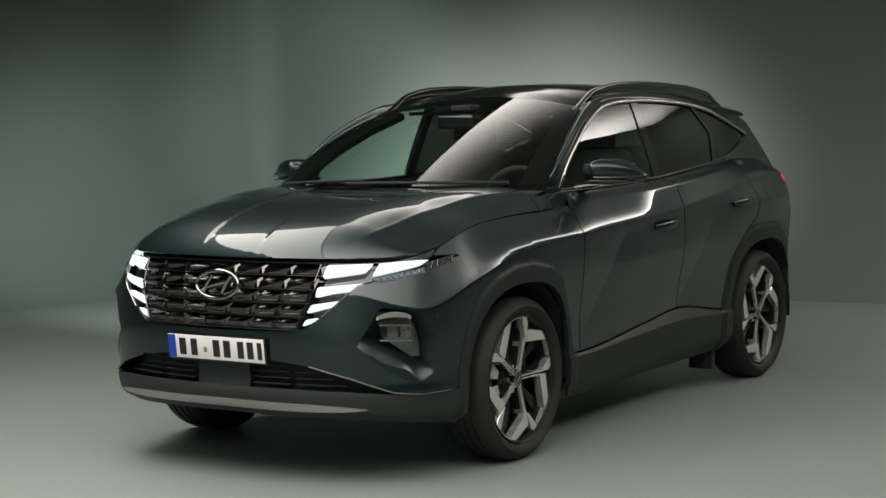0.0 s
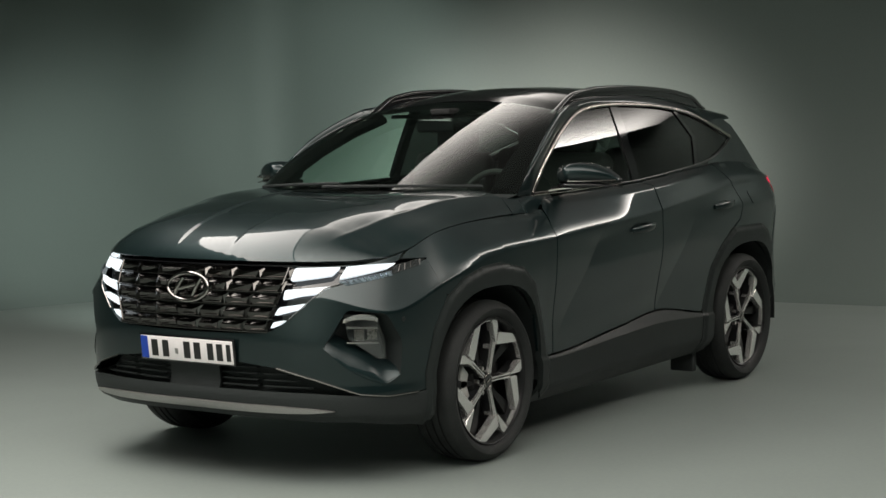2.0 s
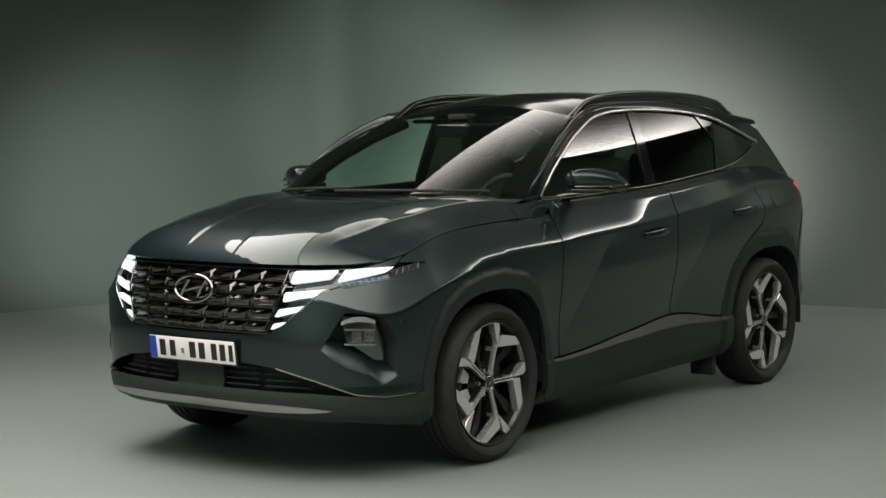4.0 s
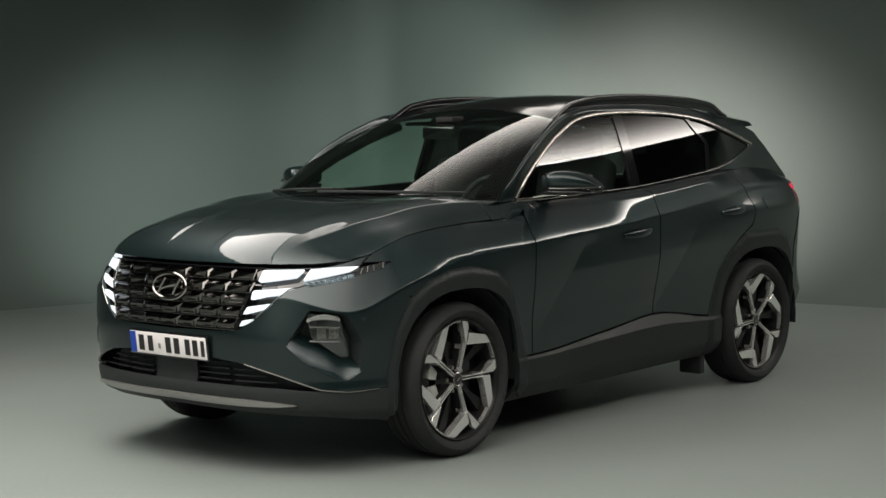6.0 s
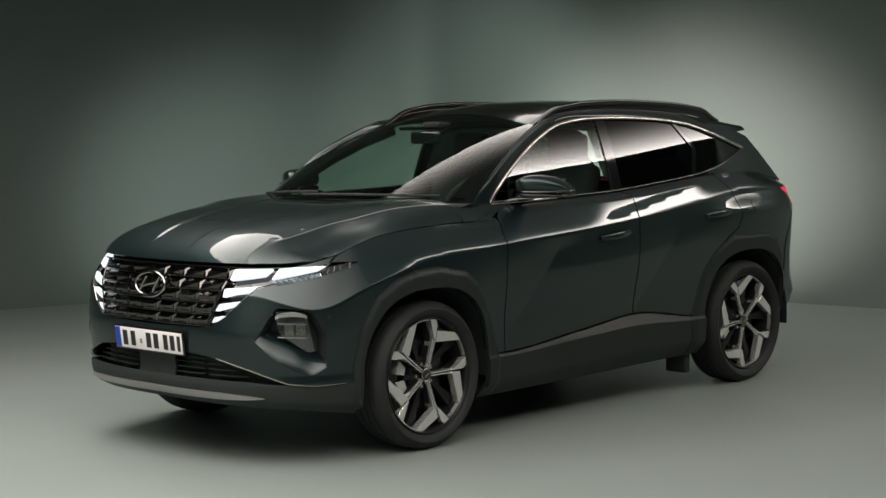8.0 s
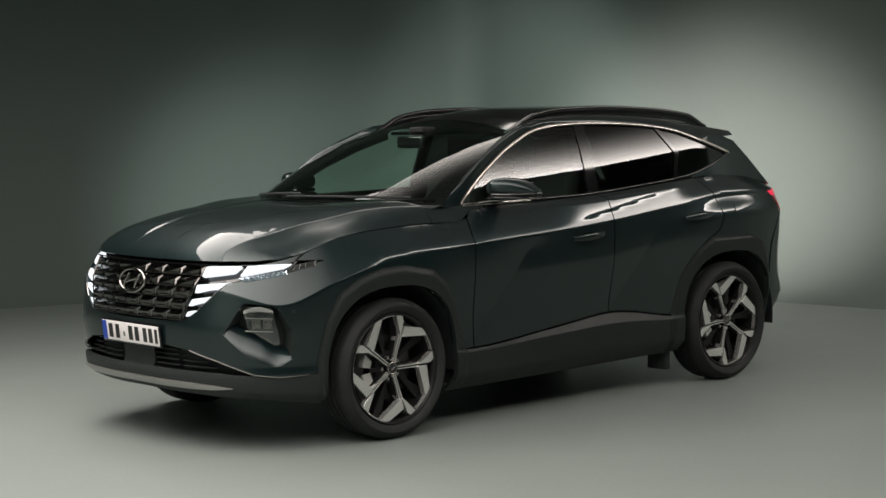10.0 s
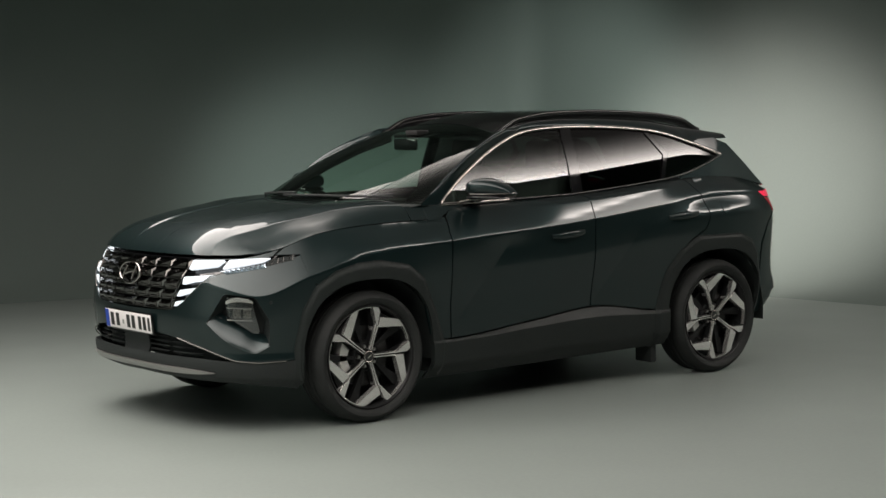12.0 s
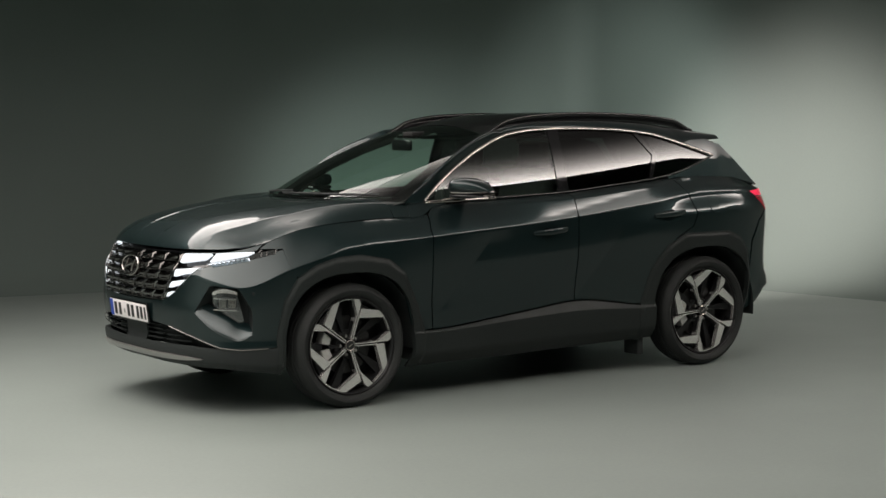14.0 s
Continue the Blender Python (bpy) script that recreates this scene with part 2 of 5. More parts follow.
def panel(name, loop, field, mat, parent, label="", holes=(), step=0.03, thick=0.012, guides=(), both=False, joined=False, flip=False):
    """A curved sheet: the plane loop, less its holes, carried onto a surface, with turned-in edges.
    both: a second one on the car's other side; joined: both sides in one mesh."""
    loops = [densify(list(l), step) for l in (loop, *holes)]
    pts, edges = [], []
    for l in loops:
        k = len(pts)
        pts += l
        edges += [(k + i, k + (i + 1) % len(l)) for i in range(len(l))]
    border = len(pts)
    xs, ys = [p[0] for p in loops[0]], [p[1] for p in loops[0]]
    gx, gy = np.meshgrid(np.arange(min(xs), max(xs), step), np.arange(min(ys), max(ys), step))
    gx = gx + (np.arange(gx.shape[0])[:, None] % 2) * step * 0.5
    gx, gy = gx.ravel(), gy.ravel()
    lines = [densify(list(g), step, False) for g in guides]
    fence = np.array(pts + [p for l in lines for p in l])
    keep = np.array([(np.min((fence[:, 0] - x) ** 2 + (fence[:, 1] - y) ** 2)) > (0.55 * step) ** 2 for x, y in zip(gx, gy)]) if len(gx) else np.zeros(0, bool)
    if len(gx):
        keep &= inside(gx, gy, loops[0])
        for h in loops[1:]:
            keep &= ~inside(gx, gy, h)
        pts += list(zip(gx[keep], gy[keep]))
    for l in lines:
        k = len(pts)
        pts += l
        edges += [(k + i, k + i + 1) for i in range(len(l) - 1)]
    from_cdt = delaunay([Vector(p) for p in pts], edges, [], 0, 1e-5)
    flat, tris = from_cdt[0], from_cdt[2]
    c = np.array([[sum(flat[i][a] for i in f) / len(f) for a in (0, 1)] for f in tris])
    good = inside(c[:, 0], c[:, 1], loops[0])
    for h in loops[1:]:
        good &= ~inside(c[:, 0], c[:, 1], h)
    tris = [f for f, g in zip(tris, good) if g]
    used = sorted({i for f in tris for i in f})
    renum = {i: k for k, i in enumerate(used)}
    tris = [tuple(renum[i] for i in f) for f in tris]
    verts, normals = [], []
    e = 0.003
    for i in used:
        u, v = flat[i]
        p = Vector(field(u, v))
        du = Vector(field(u + e, v)) - Vector(field(u - e, v))
        dv = Vector(field(u, v + e)) - Vector(field(u, v - e))
        n = du.cross(dv)
        n = n.normalized() if n.length > 1e-12 else Vector((0, 0, 1))
        verts.append(p), normals.append(-n if flip else n)
    if flip:
        tris = [f[::-1] for f in tris]
    # turned-in edge
    count = {}
    for f in tris:
        for a, b in zip(f, f[1:] + f[:1]):
            count[(a, b)] = count.get((a, b), 0) + 1
    rim = [(a, b) for a, b in count if (b, a) not in count]
    if joined:
        rim = [(a, b) for a, b in rim if abs(verts[a].y) > 1e-3 or abs(verts[b].y) > 1e-3]
    fresh = {}
    if thick:
        ahead, behind = {a: b for a, b in rim}, {b: a for a, b in rim}
        for a in set(ahead) | set(behind):
            t = verts[ahead.get(a, a)] - verts[behind.get(a, a)]
            out = t.cross(normals[a])
            out = out.normalized() if out.length > 1e-9 else normals[a]
            fresh[a] = len(verts)
            verts.append(verts[a].copy()), normals.append(out)
            verts.append(verts[a] - normals[a] * thick), normals.append(out)
        for a, b in rim:
            tris.append((fresh[b], fresh[a], fresh[a] + 1, fresh[b] + 1))
    other = [Vector((v.x, -v.y, v.z)) for v in verts]
    onorm = [Vector((v.x, -v.y, v.z)) for v in normals]
    ofaces = [f[::-1] for f in tris]
    if joined:
        k = len(verts)
        return mesh_object(name, verts + other, tris + [tuple(i + k for i in f) for f in ofaces], mat, parent, label, normals + onorm)
    made = mesh_object(name, verts, tris, mat, parent, label, normals)
    if both:
        mesh_object(name, other, ofaces, mat, parent, label, onorm)
    return made


def tube(path, w, h, sides=8, closed=False, up=(0, 0, 1), power=2.0, scales=None):
    """A bmesh bar along the path; w across, h along up, rounded."""
    bm = bmesh.new()
    rings = []
    n = len(path)
    P = [Vector(p) for p in path]
    for i, p in enumerate(P):
        a = P[(i - 1) % n] if closed or i else P[i]
        b = P[(i + 1) % n] if closed or i < n - 1 else P[i]
        t = (b - a).normalized()
        u = up(p) if callable(up) else Vector(up)
        side = t.cross(u).normalized()
        v = side.cross(t).normalized()
        k = scales[i] if scales else 1.0
        ring = []
        for j in range(sides):
            q = 2 * math.pi * (j + 0.5) / sides
            c, s = math.cos(q), math.sin(q)
            c, s = math.copysign(abs(c) ** (2 / power), c), math.copysign(abs(s) ** (2 / power), s)
            ring.append(bm.verts.new(p + side * c * w / 2 * k + v * s * h / 2 * k))
        rings.append(ring)
    for i in range(n if closed else n - 1):
        r0, r1 = rings[i], rings[(i + 1) % n]
        for j in range(sides):
            bm.faces.new((r0[j], r0[(j + 1) % sides], r1[(j + 1) % sides], r1[j]))
    if not closed:
        bm.faces.new(rings[0][::-1]), bm.faces.new(rings[-1])
    return bm


def mirrored(bm):
    """A copy of bm on the car's other side."""
    b = bm.copy()
    for v in b.verts:
        v.co.y = -v.co.y
    bmesh.ops.reverse_faces(b, faces=b.faces)
    return b


def twin(name, bm, mat, parent, label="", sharp=40):
    other = mirrored(bm)
    a = part(name, bm, mat, parent, label, sharp)
    return a, part(name, other, mat, parent, label, sharp)


def box(cx, cy, cz, sx, sy, sz, bevel=0.01, segs=2, m=None):
    bm = bmesh.new()
    bmesh.ops.create_cube(bm, size=1, matrix=Matrix.Diagonal((sx, sy, sz, 1)))
    if bevel:
        bmesh.ops.bevel(bm, geom=bm.edges[:], offset=bevel, segments=segs, affect="EDGES", profile=0.5)
    bm.transform(Matrix.Translation((cx, cy, cz)) @ (m or Matrix()))
    return bm


def spun(profile, steps=48, m=None):
    """A closed or open profile of (radius, y) turned about the y axis."""
    bm = bmesh.new()
    rings = [[bm.verts.new((r * math.cos(2 * math.pi * k / steps), y, r * math.sin(2 * math.pi * k / steps))) for k in range(steps)] for r, y in profile]
    for a, b in zip(rings, rings[1:]):
        for k in range(steps):
            bm.faces.new((a[k], a[(k + 1) % steps], b[(k + 1) % steps], b[k]))
    if m:
        bm.transform(m)
    return bm


def prism(loop, y0, y1, bevel=0.0, m=None, dish=0.0):
    """The loop in the x-z plane, thick from y0 (seen face) to y1; the seen face is drawn in by the bevel."""
    bm = bmesh.new()
    cx, cz = sum(p[0] for p in loop) / len(loop), sum(p[1] for p in loop) / len(loop)
    back = [bm.verts.new((x, y1, z)) for x, z in loop]
    mid = [bm.verts.new((x, y0 + bevel, z)) for x, z in loop]
    front = []
    for x, z in loop:
        d = math.hypot(x - cx, z - cz) or 1
        k = max(0.0, 1 - bevel / d)
        front.append(bm.verts.new((cx + (x - cx) * k, y0, cz + (z - cz) * k)))
    n = len(loop)
    for a, b in ((back, mid), (mid, front)):
        for i in range(n):
            bm.faces.new((a[i], a[(i + 1) % n], b[(i + 1) % n], b[i]))
    bm.faces.new(front), bm.faces.new(back[::-1])
    if m:
        bm.transform(m)
    return bm


# ---- the studio ----
def cyclorama():
    """Two backdrop walls that meet in a soft corner and sweep down onto the floor."""
    plan = []
    a, c, b = Vector((-10.0, 10.64)), Vector((7.45, 6.45)), Vector((9.6, -14))
    plan.append(a)
    r = 0.35
    q0, q1 = c + (a - c).normalized() * r, c + (b - c).normalized() * r
    plan += [a.lerp(q0, k / 10) for k in range(1, 10)]
    plan += [q0 * (1 - t) ** 2 + c * 2 * t * (1 - t) + q1 * t * t for t in (k / 10 for k in range(11))]
    plan += [q1.lerp(b, k / 10) for k in range(1, 11)]
    foot = 1.7
    profile = [(foot * (1 - math.sin(q)), 0.0008 + foot * (1 - math.cos(q))) for q in (math.pi / 2 * k / 10 for k in range(11))] + [(0.0, 3.2), (0.0, 6.5)]
    verts, faces = [], []
    n = len(plan)
    for i, p in enumerate(plan):
        t = (plan[min(n - 1, i + 1)] - plan[max(0, i - 1)]).normalized()
        inward = Vector((t.y, -t.x))
        for o, z in profile:
            verts.append((p.x + inward.x * o, p.y + inward.y * o, z))
    k = len(profile)
    for i in range(n - 1):
        for j in range(k - 1):
            faces.append((i * k + j, i * k + j + 1, (i + 1) * k + j + 1, (i + 1) * k + j))
    ob = mesh_object("wall_backdrop", verts, faces, WALL)
    tagged(ob, "smooth grey-green painted studio backdrop with a soft corner", "wall", kind="structure")


def slab(name, mat, x0, x1, y0, y1, z0, z1, label, category):
    bm = box((x0 + x1) / 2, (y0 + y1) / 2, (z0 + z1) / 2, x1 - x0, y1 - y0, z1 - z0, 0)
    tagged(part(name, bm, mat, None), label, category, kind="structure")


cyclorama()
slab("floor", FLOOR, -10.5, 11, -17, 13, -0.2, 0.0, "smooth grey painted studio floor with a soft sheen", "floor")
# unseen walls and ceiling close the room and send back fill light
slab("wall_south", FILLGREY, -10.5, 11, -17.2, -17, -0.2, 6.5, "unseen grey studio wall that returns fill light", "wall")
# unseen; stands ahead of the car as a reflector for its front
slab("wall_west", BOUNCEWALL, -10.7, -10.5, -17, 13, -0.2, 6.5, "pale grey unseen wall, added to bounce fill light", "wall")
slab("wall_north", FILLGREY, -10.5, 11, 13, 13.2, -0.2, 6.5, "unseen grey studio wall that returns fill light", "wall")
slab("wall_east", FILLGREY, 11, 11.2, -17, 13, -0.2, 6.5, "unseen grey studio wall that returns fill light", "wall")
slab("ceiling", FILLGREY, -10.7, 11.2, -17.2, 13.2, 6.5, 6.7, "unseen grey studio ceiling that returns fill light", "ceiling")


# ---- the car: surfaces ----
# x runs to the rear from the front axle, y to the car's right, z up; the left side is described, the right side mirrors it
CONTOUR = [(-0.962, 0.0), (-0.957, -0.22), (-0.93, -0.43), (-0.875, -0.61), (-0.775, -0.755), (-0.65, -0.842), (-0.5, -0.892), (-0.3, -0.92),
           (0.0, -0.93), (1.3, -0.932), (2.6, -0.932), (2.95, -0.92), (3.19, -0.878), (3.35, -0.785), (3.46, -0.615), (3.56, -0.3), (3.58, 0.0)]
ARC = [0.0]
for (ax, ay), (bx, by) in zip(CONTOUR, CONTOUR[1:]):
    ARC.append(ARC[-1] + math.hypot(bx - ax, by - ay))


def fair(xs, ys):
    """A curve of even curvature through the points."""
    n = len(xs)
    h = np.diff(xs)
    a, r = np.zeros((n, n)), np.zeros(n)
    a[0, 0] = a[-1, -1] = 1
    for i in range(1, n - 1):
        a[i, i - 1], a[i, i], a[i, i + 1] = h[i - 1], 2 * (h[i - 1] + h[i]), h[i]
        r[i] = 6 * ((ys[i + 1] - ys[i]) / h[i] - (ys[i] - ys[i - 1]) / h[i - 1])
    c = np.linalg.solve(a, r)

    def at(x):
        i = int(min(n - 2, max(0, np.searchsorted(xs, x) - 1)))
        p, q = (xs[i + 1] - x), (x - xs[i])
        return float((c[i] * p ** 3 + c[i + 1] * q ** 3) / (6 * h[i]) + (ys[i] / h[i] - c[i] * h[i] / 6) * p + (ys[i + 1] / h[i] - c[i + 1] * h[i] / 6) * q)
    return at


ROUND = [(-s, x, -y) for s, (x, y) in list(zip(ARC, CONTOUR))[3:0:-1]] + [(s, x, y) for s, (x, y) in zip(ARC, CONTOUR)] + [(2 * ARC[-1] - s, x, -y) for s, (x, y) in list(zip(ARC, CONTOUR))[-2:-5:-1]]
plan_x, plan_y = fair([r[0] for r in ROUND], [r[1] for r in ROUND]), fair([r[0] for r in ROUND], [r[2] for r in ROUND])
REAR = ARC[-1]
TABLE = [(i * REAR / 800, plan_x(i * REAR / 800), plan_y(i * REAR / 800)) for i in range(801)]


def S(x, y=-0.93):
    """The way round the contour to the spot nearest (x, y)."""
    return min(TABLE, key=lambda r: (r[1] - x) ** 2 + (r[2] - y) ** 2)[0]


def W(x, y, z):
    return S(x, y), z


C0, C1, C2, C3, A0 = 0.0, S(-0.93, -0.43), S(-0.775, -0.755), S(-0.65, -0.842), S(-0.38, -0.91)
X0, X5, X12, X17, X22, X27, X31, X33 = S(0), S(0.55), S(1.2), S(1.65), S(2.25), S(2.7), S(3.1), S(3.35, -0.805)
# height and inset of eight lines that run round the body, bottom to top
LINE_SILL = [(C0, 0.275, 0.10), (C2, 0.262, 0.10), (A0, 0.21, 0.09), (X0, 0.2, 0.08), (X5, 0.185, 0.10), (X17, 0.20, 0.10), (X22, 0.21, 0.09), (X31, 0.33, 0.04), (X33, 0.44, 0.03), (REAR, 0.45, 0.06)]
LINE_FOOT = [(C0, 0.318, 0.03), (C2, 0.308, 0.03), (A0, 0.29, 0.03), (X0, 0.3, 0.02), (X5, 0.28, 0.03), (X17, 0.30, 0.03), (X22, 0.30, 0.03), (X31, 0.365, 0.03), (X33, 0.475, 0.0), (REAR, 0.48, 0.0)]
LINE_LEDGE = [(C0, 0.385, 0.0), (C2, 0.385, 0.016), (A0, 0.385, 0.018), (X0, 0.39, 0.0), (X5, 0.386, 0.030), (X12, 0.418, 0.020), (X17, 0.436, 0.016), (X22, 0.412, 0.022), (X31, 0.43, 0.02), (X33, 0.51, -0.006), (REAR, 0.52, -0.02)]
LINE_STEP = [(C0, 0.425, 0.014), (C2, 0.425, 0.02), (A0, 0.43, 0.02), (X0, 0.44, 0.0), (X5, 0.404, 0.042), (X12, 0.458, 0.044), (X17, 0.497, 0.052), (X22, 0.432, 0.036), (X31, 0.5, 0.01), (X33, 0.56, 0.012), (REAR, 0.56, -0.02)]
LINE_LOW = [(C0, 0.52, 0.004), (C2, 0.52, 0.012), (A0, 0.54, 0.012), (X0, 0.62, 0.0), (X5, 0.56, 0.036), (X12, 0.60, 0.037), (X17, 0.62, 0.036), (X22, 0.66, 0.028), (X27, 0.72, 0.0), (X31, 0.68, 0.01), (X33, 0.66, 0.02), (REAR, 0.66, -0.01)]
LINE_MID = [(C0, 0.65, 0.0), (C2, 0.60, 0.006), (C3, 0.61, 0.0), (A0, 0.70, 0.004), (X0, 0.80, 0.0), (X5, 0.79, 0.010), (X12, 0.81, 0.006), (X17, 0.84, 0.004), (X22, 0.93, -0.002), (X27, 0.985, -0.006), (X31, 0.99, 0.0), (REAR, 0.9, 0.02)]
LINE_CHARACTER = [(C0, 0.82, 0.025), (C1, 0.812, 0.028), (S(-0.84, -0.66), 0.785, 0.020), (C2, 0.755, 0.010), (C3, 0.722, 0.0), (A0, 0.815, 0.002), (X0, 0.905, 0.004), (X5, 0.948, 0.006), (X12, 0.985, 0.004), (X17, 1.020, 0.006), (X22, 1.078, 0.03), (X27, 1.110, 0.055), (X31, 1.122, 0.048), (X33, 1.125, 0.05), (REAR, 1.1, 0.10)]
LINE_TOP = [(C0, 0.923, 0.07), (C1, 0.913, 0.075), (C2, 0.915, 0.094), (C3, 0.932, 0.092), (S(-0.5, -0.892), 0.965, 0.095), (A0, 1.005, 0.10), (S(-0.25), 1.034, 0.113), (X0, 1.056, 0.120), (S(0.25), 1.064, 0.122), (X5, 1.072, 0.122),
            (S(0.64), 1.127, 0.147), (X12, 1.146, 0.152), (X17, 1.163, 0.155), (X22, 1.205, 0.15), (X27, 1.235, 0.145), (X31, 1.21, 0.15), (X33, 1.16, 0.10), (REAR, 1.16, 0.18)]
LINES = [LINE_SILL, LINE_FOOT, LINE_LEDGE, LINE_STEP, LINE_LOW, LINE_MID, LINE_CHARACTER, LINE_TOP]


def eased(line, which, reach=0.07):
    """The line drawn through its stations and then faired along its run."""
    f = spline(*[(row[0], row[which]) for row in line])
    xs = np.linspace(-0.3, REAR + 0.3, 1400)
    ys = np.array([f(abs(x)) if x <= REAR else f(2 * REAR - x) for x in xs])
    k = max(1, int(reach / (xs[1] - xs[0])))
    w = np.hanning(2 * k + 3)[1:-1]
    ys = np.convolve(np.pad(ys, k, "edge"), w / w.sum(), "valid")
    return lambda s: float(np.interp(s, xs, ys))


line_z, line_d = [eased(l, 1) for l in LINES], [eased(l, 2) for l in LINES]
profile_cache = {}


def inset(s, z):
    key = round(s, 5)
    if key not in profile_cache:
        knots = [(line_z[k](s), line_d[k](s)) for k in range(8)]
        (z6, d6), (z7, d7), (z5, d5) = knots[6], knots[7], knots[5]
        (z2, d2), (z3, d3) = knots[2], knots[3]
        slope = (d3 - d2) / (z3 - z2)
        crisp = 1.0 - 0.75 * smooth(A0, X0, s)
        knots.insert(7, (z6 + 0.008, d6 + 0.008 * crisp * (d7 - d6) / (z7 - z6)))
        knots.insert(6, (z6 - 0.008, d6 - 0.008 * (d6 - d5) / (z6 - z5)))
        # along the doors the skin leans in little by little; a soft slanting crease splits the rear half
        door = smooth(X0 + 0.15, X0 + 0.58, s) * (1 - smooth(X0 + 2.2, X0 + 2.65, s))
        if door > 0:
            base, h, ledge = spline(*knots), z7 - z6, smooth(X0 + 1.12, X0 + 1.45, s)
            slant = 0.80 * (s - X0 - 1.12) / 1.2
            d, rows = d6, []
            for k in range(24):
                f = (k + 0.5) / 24 * 0.88
                plain = 20.5 + 12.5 * (1 - math.exp(-f / 0.15)) + 4.0 * f
                split_up = 24.6 - (24.6 - 21.4) * smooth(slant - 0.07, slant + 0.05, f) + 8.0 * max(0.0, f - slant)
                deg = plain + (split_up - plain) * ledge
                d += 0.88 / 24 * h * math.tan(radians(deg))
                zk = z6 + (k + 1) / 24 * 0.88 * h
                rows.append((zk, d * door + base(zk) * (1 - door)))
            knots = [k for k in knots if k[0] <= z6 + 1e-6] + rows + [(z7 - 0.004, d7 * 0.75 + d * 0.25), (z7, d7)]
        # the ledge over the sill is flat between two crisp edges
        e = min(0.003, (z3 - z2) * 0.2)
        knots[3:3] = [(z2 + e, d2 + e * slope), (z3 - e, d3 - e * slope)]
        profile_cache[key] = spline(*knots)
    return profile_cache[key](z)


def facets(x, z):
    """The slanted folds of the door skins: each facet swells outwards between two folds."""
    if not 0.4 < x < 2.6:
        return 0.0
    q = (x - 0.85 * (z - 0.72) - 0.80) % 1.01 / 1.01
    return 0.036 * ((q - 0.5) ** 2 - 0.08) * smooth(0.47, 0.58, z) * (1 - smooth(0.88, 0.98, z)) * smooth(0.45, 0.6, x) * (1 - smooth(2.3, 2.55, x))


def side(s, z, out=0.0):
    """A spot on the body's flank, nose or tail."""
    tx, ty = plan_x(s + 0.004) - plan_x(s - 0.004), plan_y(s + 0.004) - plan_y(s - 0.004)
    k = math.hypot(tx, ty)
    nx, ny = ty / k, -tx / k
    d = inset(s, z) - out + facets(s - X0, z)
    return plan_x(s) - nx * d, plan_y(s) - ny * d, z


def belt(x):
    return line_z[7](S_fast(x))


def S_fast(x):
    return X0 + x if x < 2.6 else S(x) if x < 3.2 else S(x, -0.8)


belt_z = spline(*[(x, line_z[7](S_fast(x))) for x in (0.3, 0.55, 0.9, 1.2, 1.65, 2.0, 2.25, 2.5, 2.7, 2.9, 3.1)], (3.35, 1.15))
belt_y = spline((0.3, 0.80), (0.55, 0.79), (1.2, 0.78), (2.25, 0.778), (2.6, 0.775), (2.9, 0.755), (3.1, 0.735), (3.35, 0.72))


def cabin(x, z, out=0.0):
    """A spot on the glasshouse's flank, which leans in."""
    h = z - belt_z(x)
    return x, -(belt_y(x) - 0.31 * h - 0.16 * h * abs(h) + out * 0.93), z + out * 0.36


hood_mid = spline((-0.895, 0.921), (-0.87, 0.96), (-0.80, 1.015), (-0.68, 1.068), (-0.5, 1.11), (-0.25, 1.142), (0.05, 1.165), (0.5, 1.18))
EDGE = [side(k * S(0.6) / 120, line_z[7](k * S(0.6) / 120)) for k in range(121)]
FRONT_EDGE = [p for p in EDGE if p[0] < -0.53]
SIDE_EDGE = [p for p in EDGE if p[0] > -0.62]
seam_z = spline(*[(p[0], p[2]) for p in SIDE_EDGE[::4]], (0.7, 1.09))
seam_y = spline(*[(p[0], -p[1]) for p in SIDE_EDGE[::4]])
nose_x = spline(*[(-p[1], p[0]) for p in FRONT_EDGE[::3]])


def fold(d, w=0.005):
    """A slope that sets in at zero, rounded over a short width."""
    return 0.5 * (d + math.sqrt(d * d + w * w))


def inner_crease(x):
    """How far from the middle the bonnet's inner crease runs."""
    return 0.155 + 0.165 * smooth(-0.75, 0.25, x)


outer_line = spline((-0.9, 0.46), (-0.8, 0.535), (-0.7, 0.575), (-0.55, 0.603), (-0.33, 0.628), (-0.1, 0.655), (0.1, 0.69), (0.4, 0.745))


def outer_crease(x):
    return outer_line(x)


def hood(x, y, out=0.0):
    a = abs(y)
    fade = 1 - smooth(-0.75, 0.15, x)
    zc = hood_mid(x - (nose_x(a) - nose_x(0)) * fade)
    seam = seam_y(max(-0.6, x))
    c1, c2 = inner_crease(x), outer_crease(x)
    grow = smooth(0.0, 0.2, x - nose_x(min(a, 0.8)))

    def ridge(a):
        raised = 0.0020 * math.exp(-((a - c2) / 0.015) ** 2) + 0.0065 * smooth(c1 - 0.013, c1 + 0.011, a) + 0.013 * smooth(c1, c1 + 0.3, a)
        groove = 0.10 * fold(a - c2) - 0.09 * fold(a - c2 - 0.06)
        return (raised - 0.025 * a * a - 0.02 * fold(a - c1) - groove) * grow
    drop = max(0.0, zc + ridge(seam) - seam_z(x)) * smooth(-0.85, -0.45, x)
    z = zc + ridge(a) - drop * min(1.0, a / seam) ** (4.5 + 9.5 * smooth(-0.25, 0.25, x))
    return x, y, z + out


roof_mid = spline((1.1, 1.566), (1.2, 1.591), (1.35, 1.628), (1.6, 1.659), (1.9, 1.666), (2.4, 1.648), (2.8, 1.598), (3.1, 1.54))


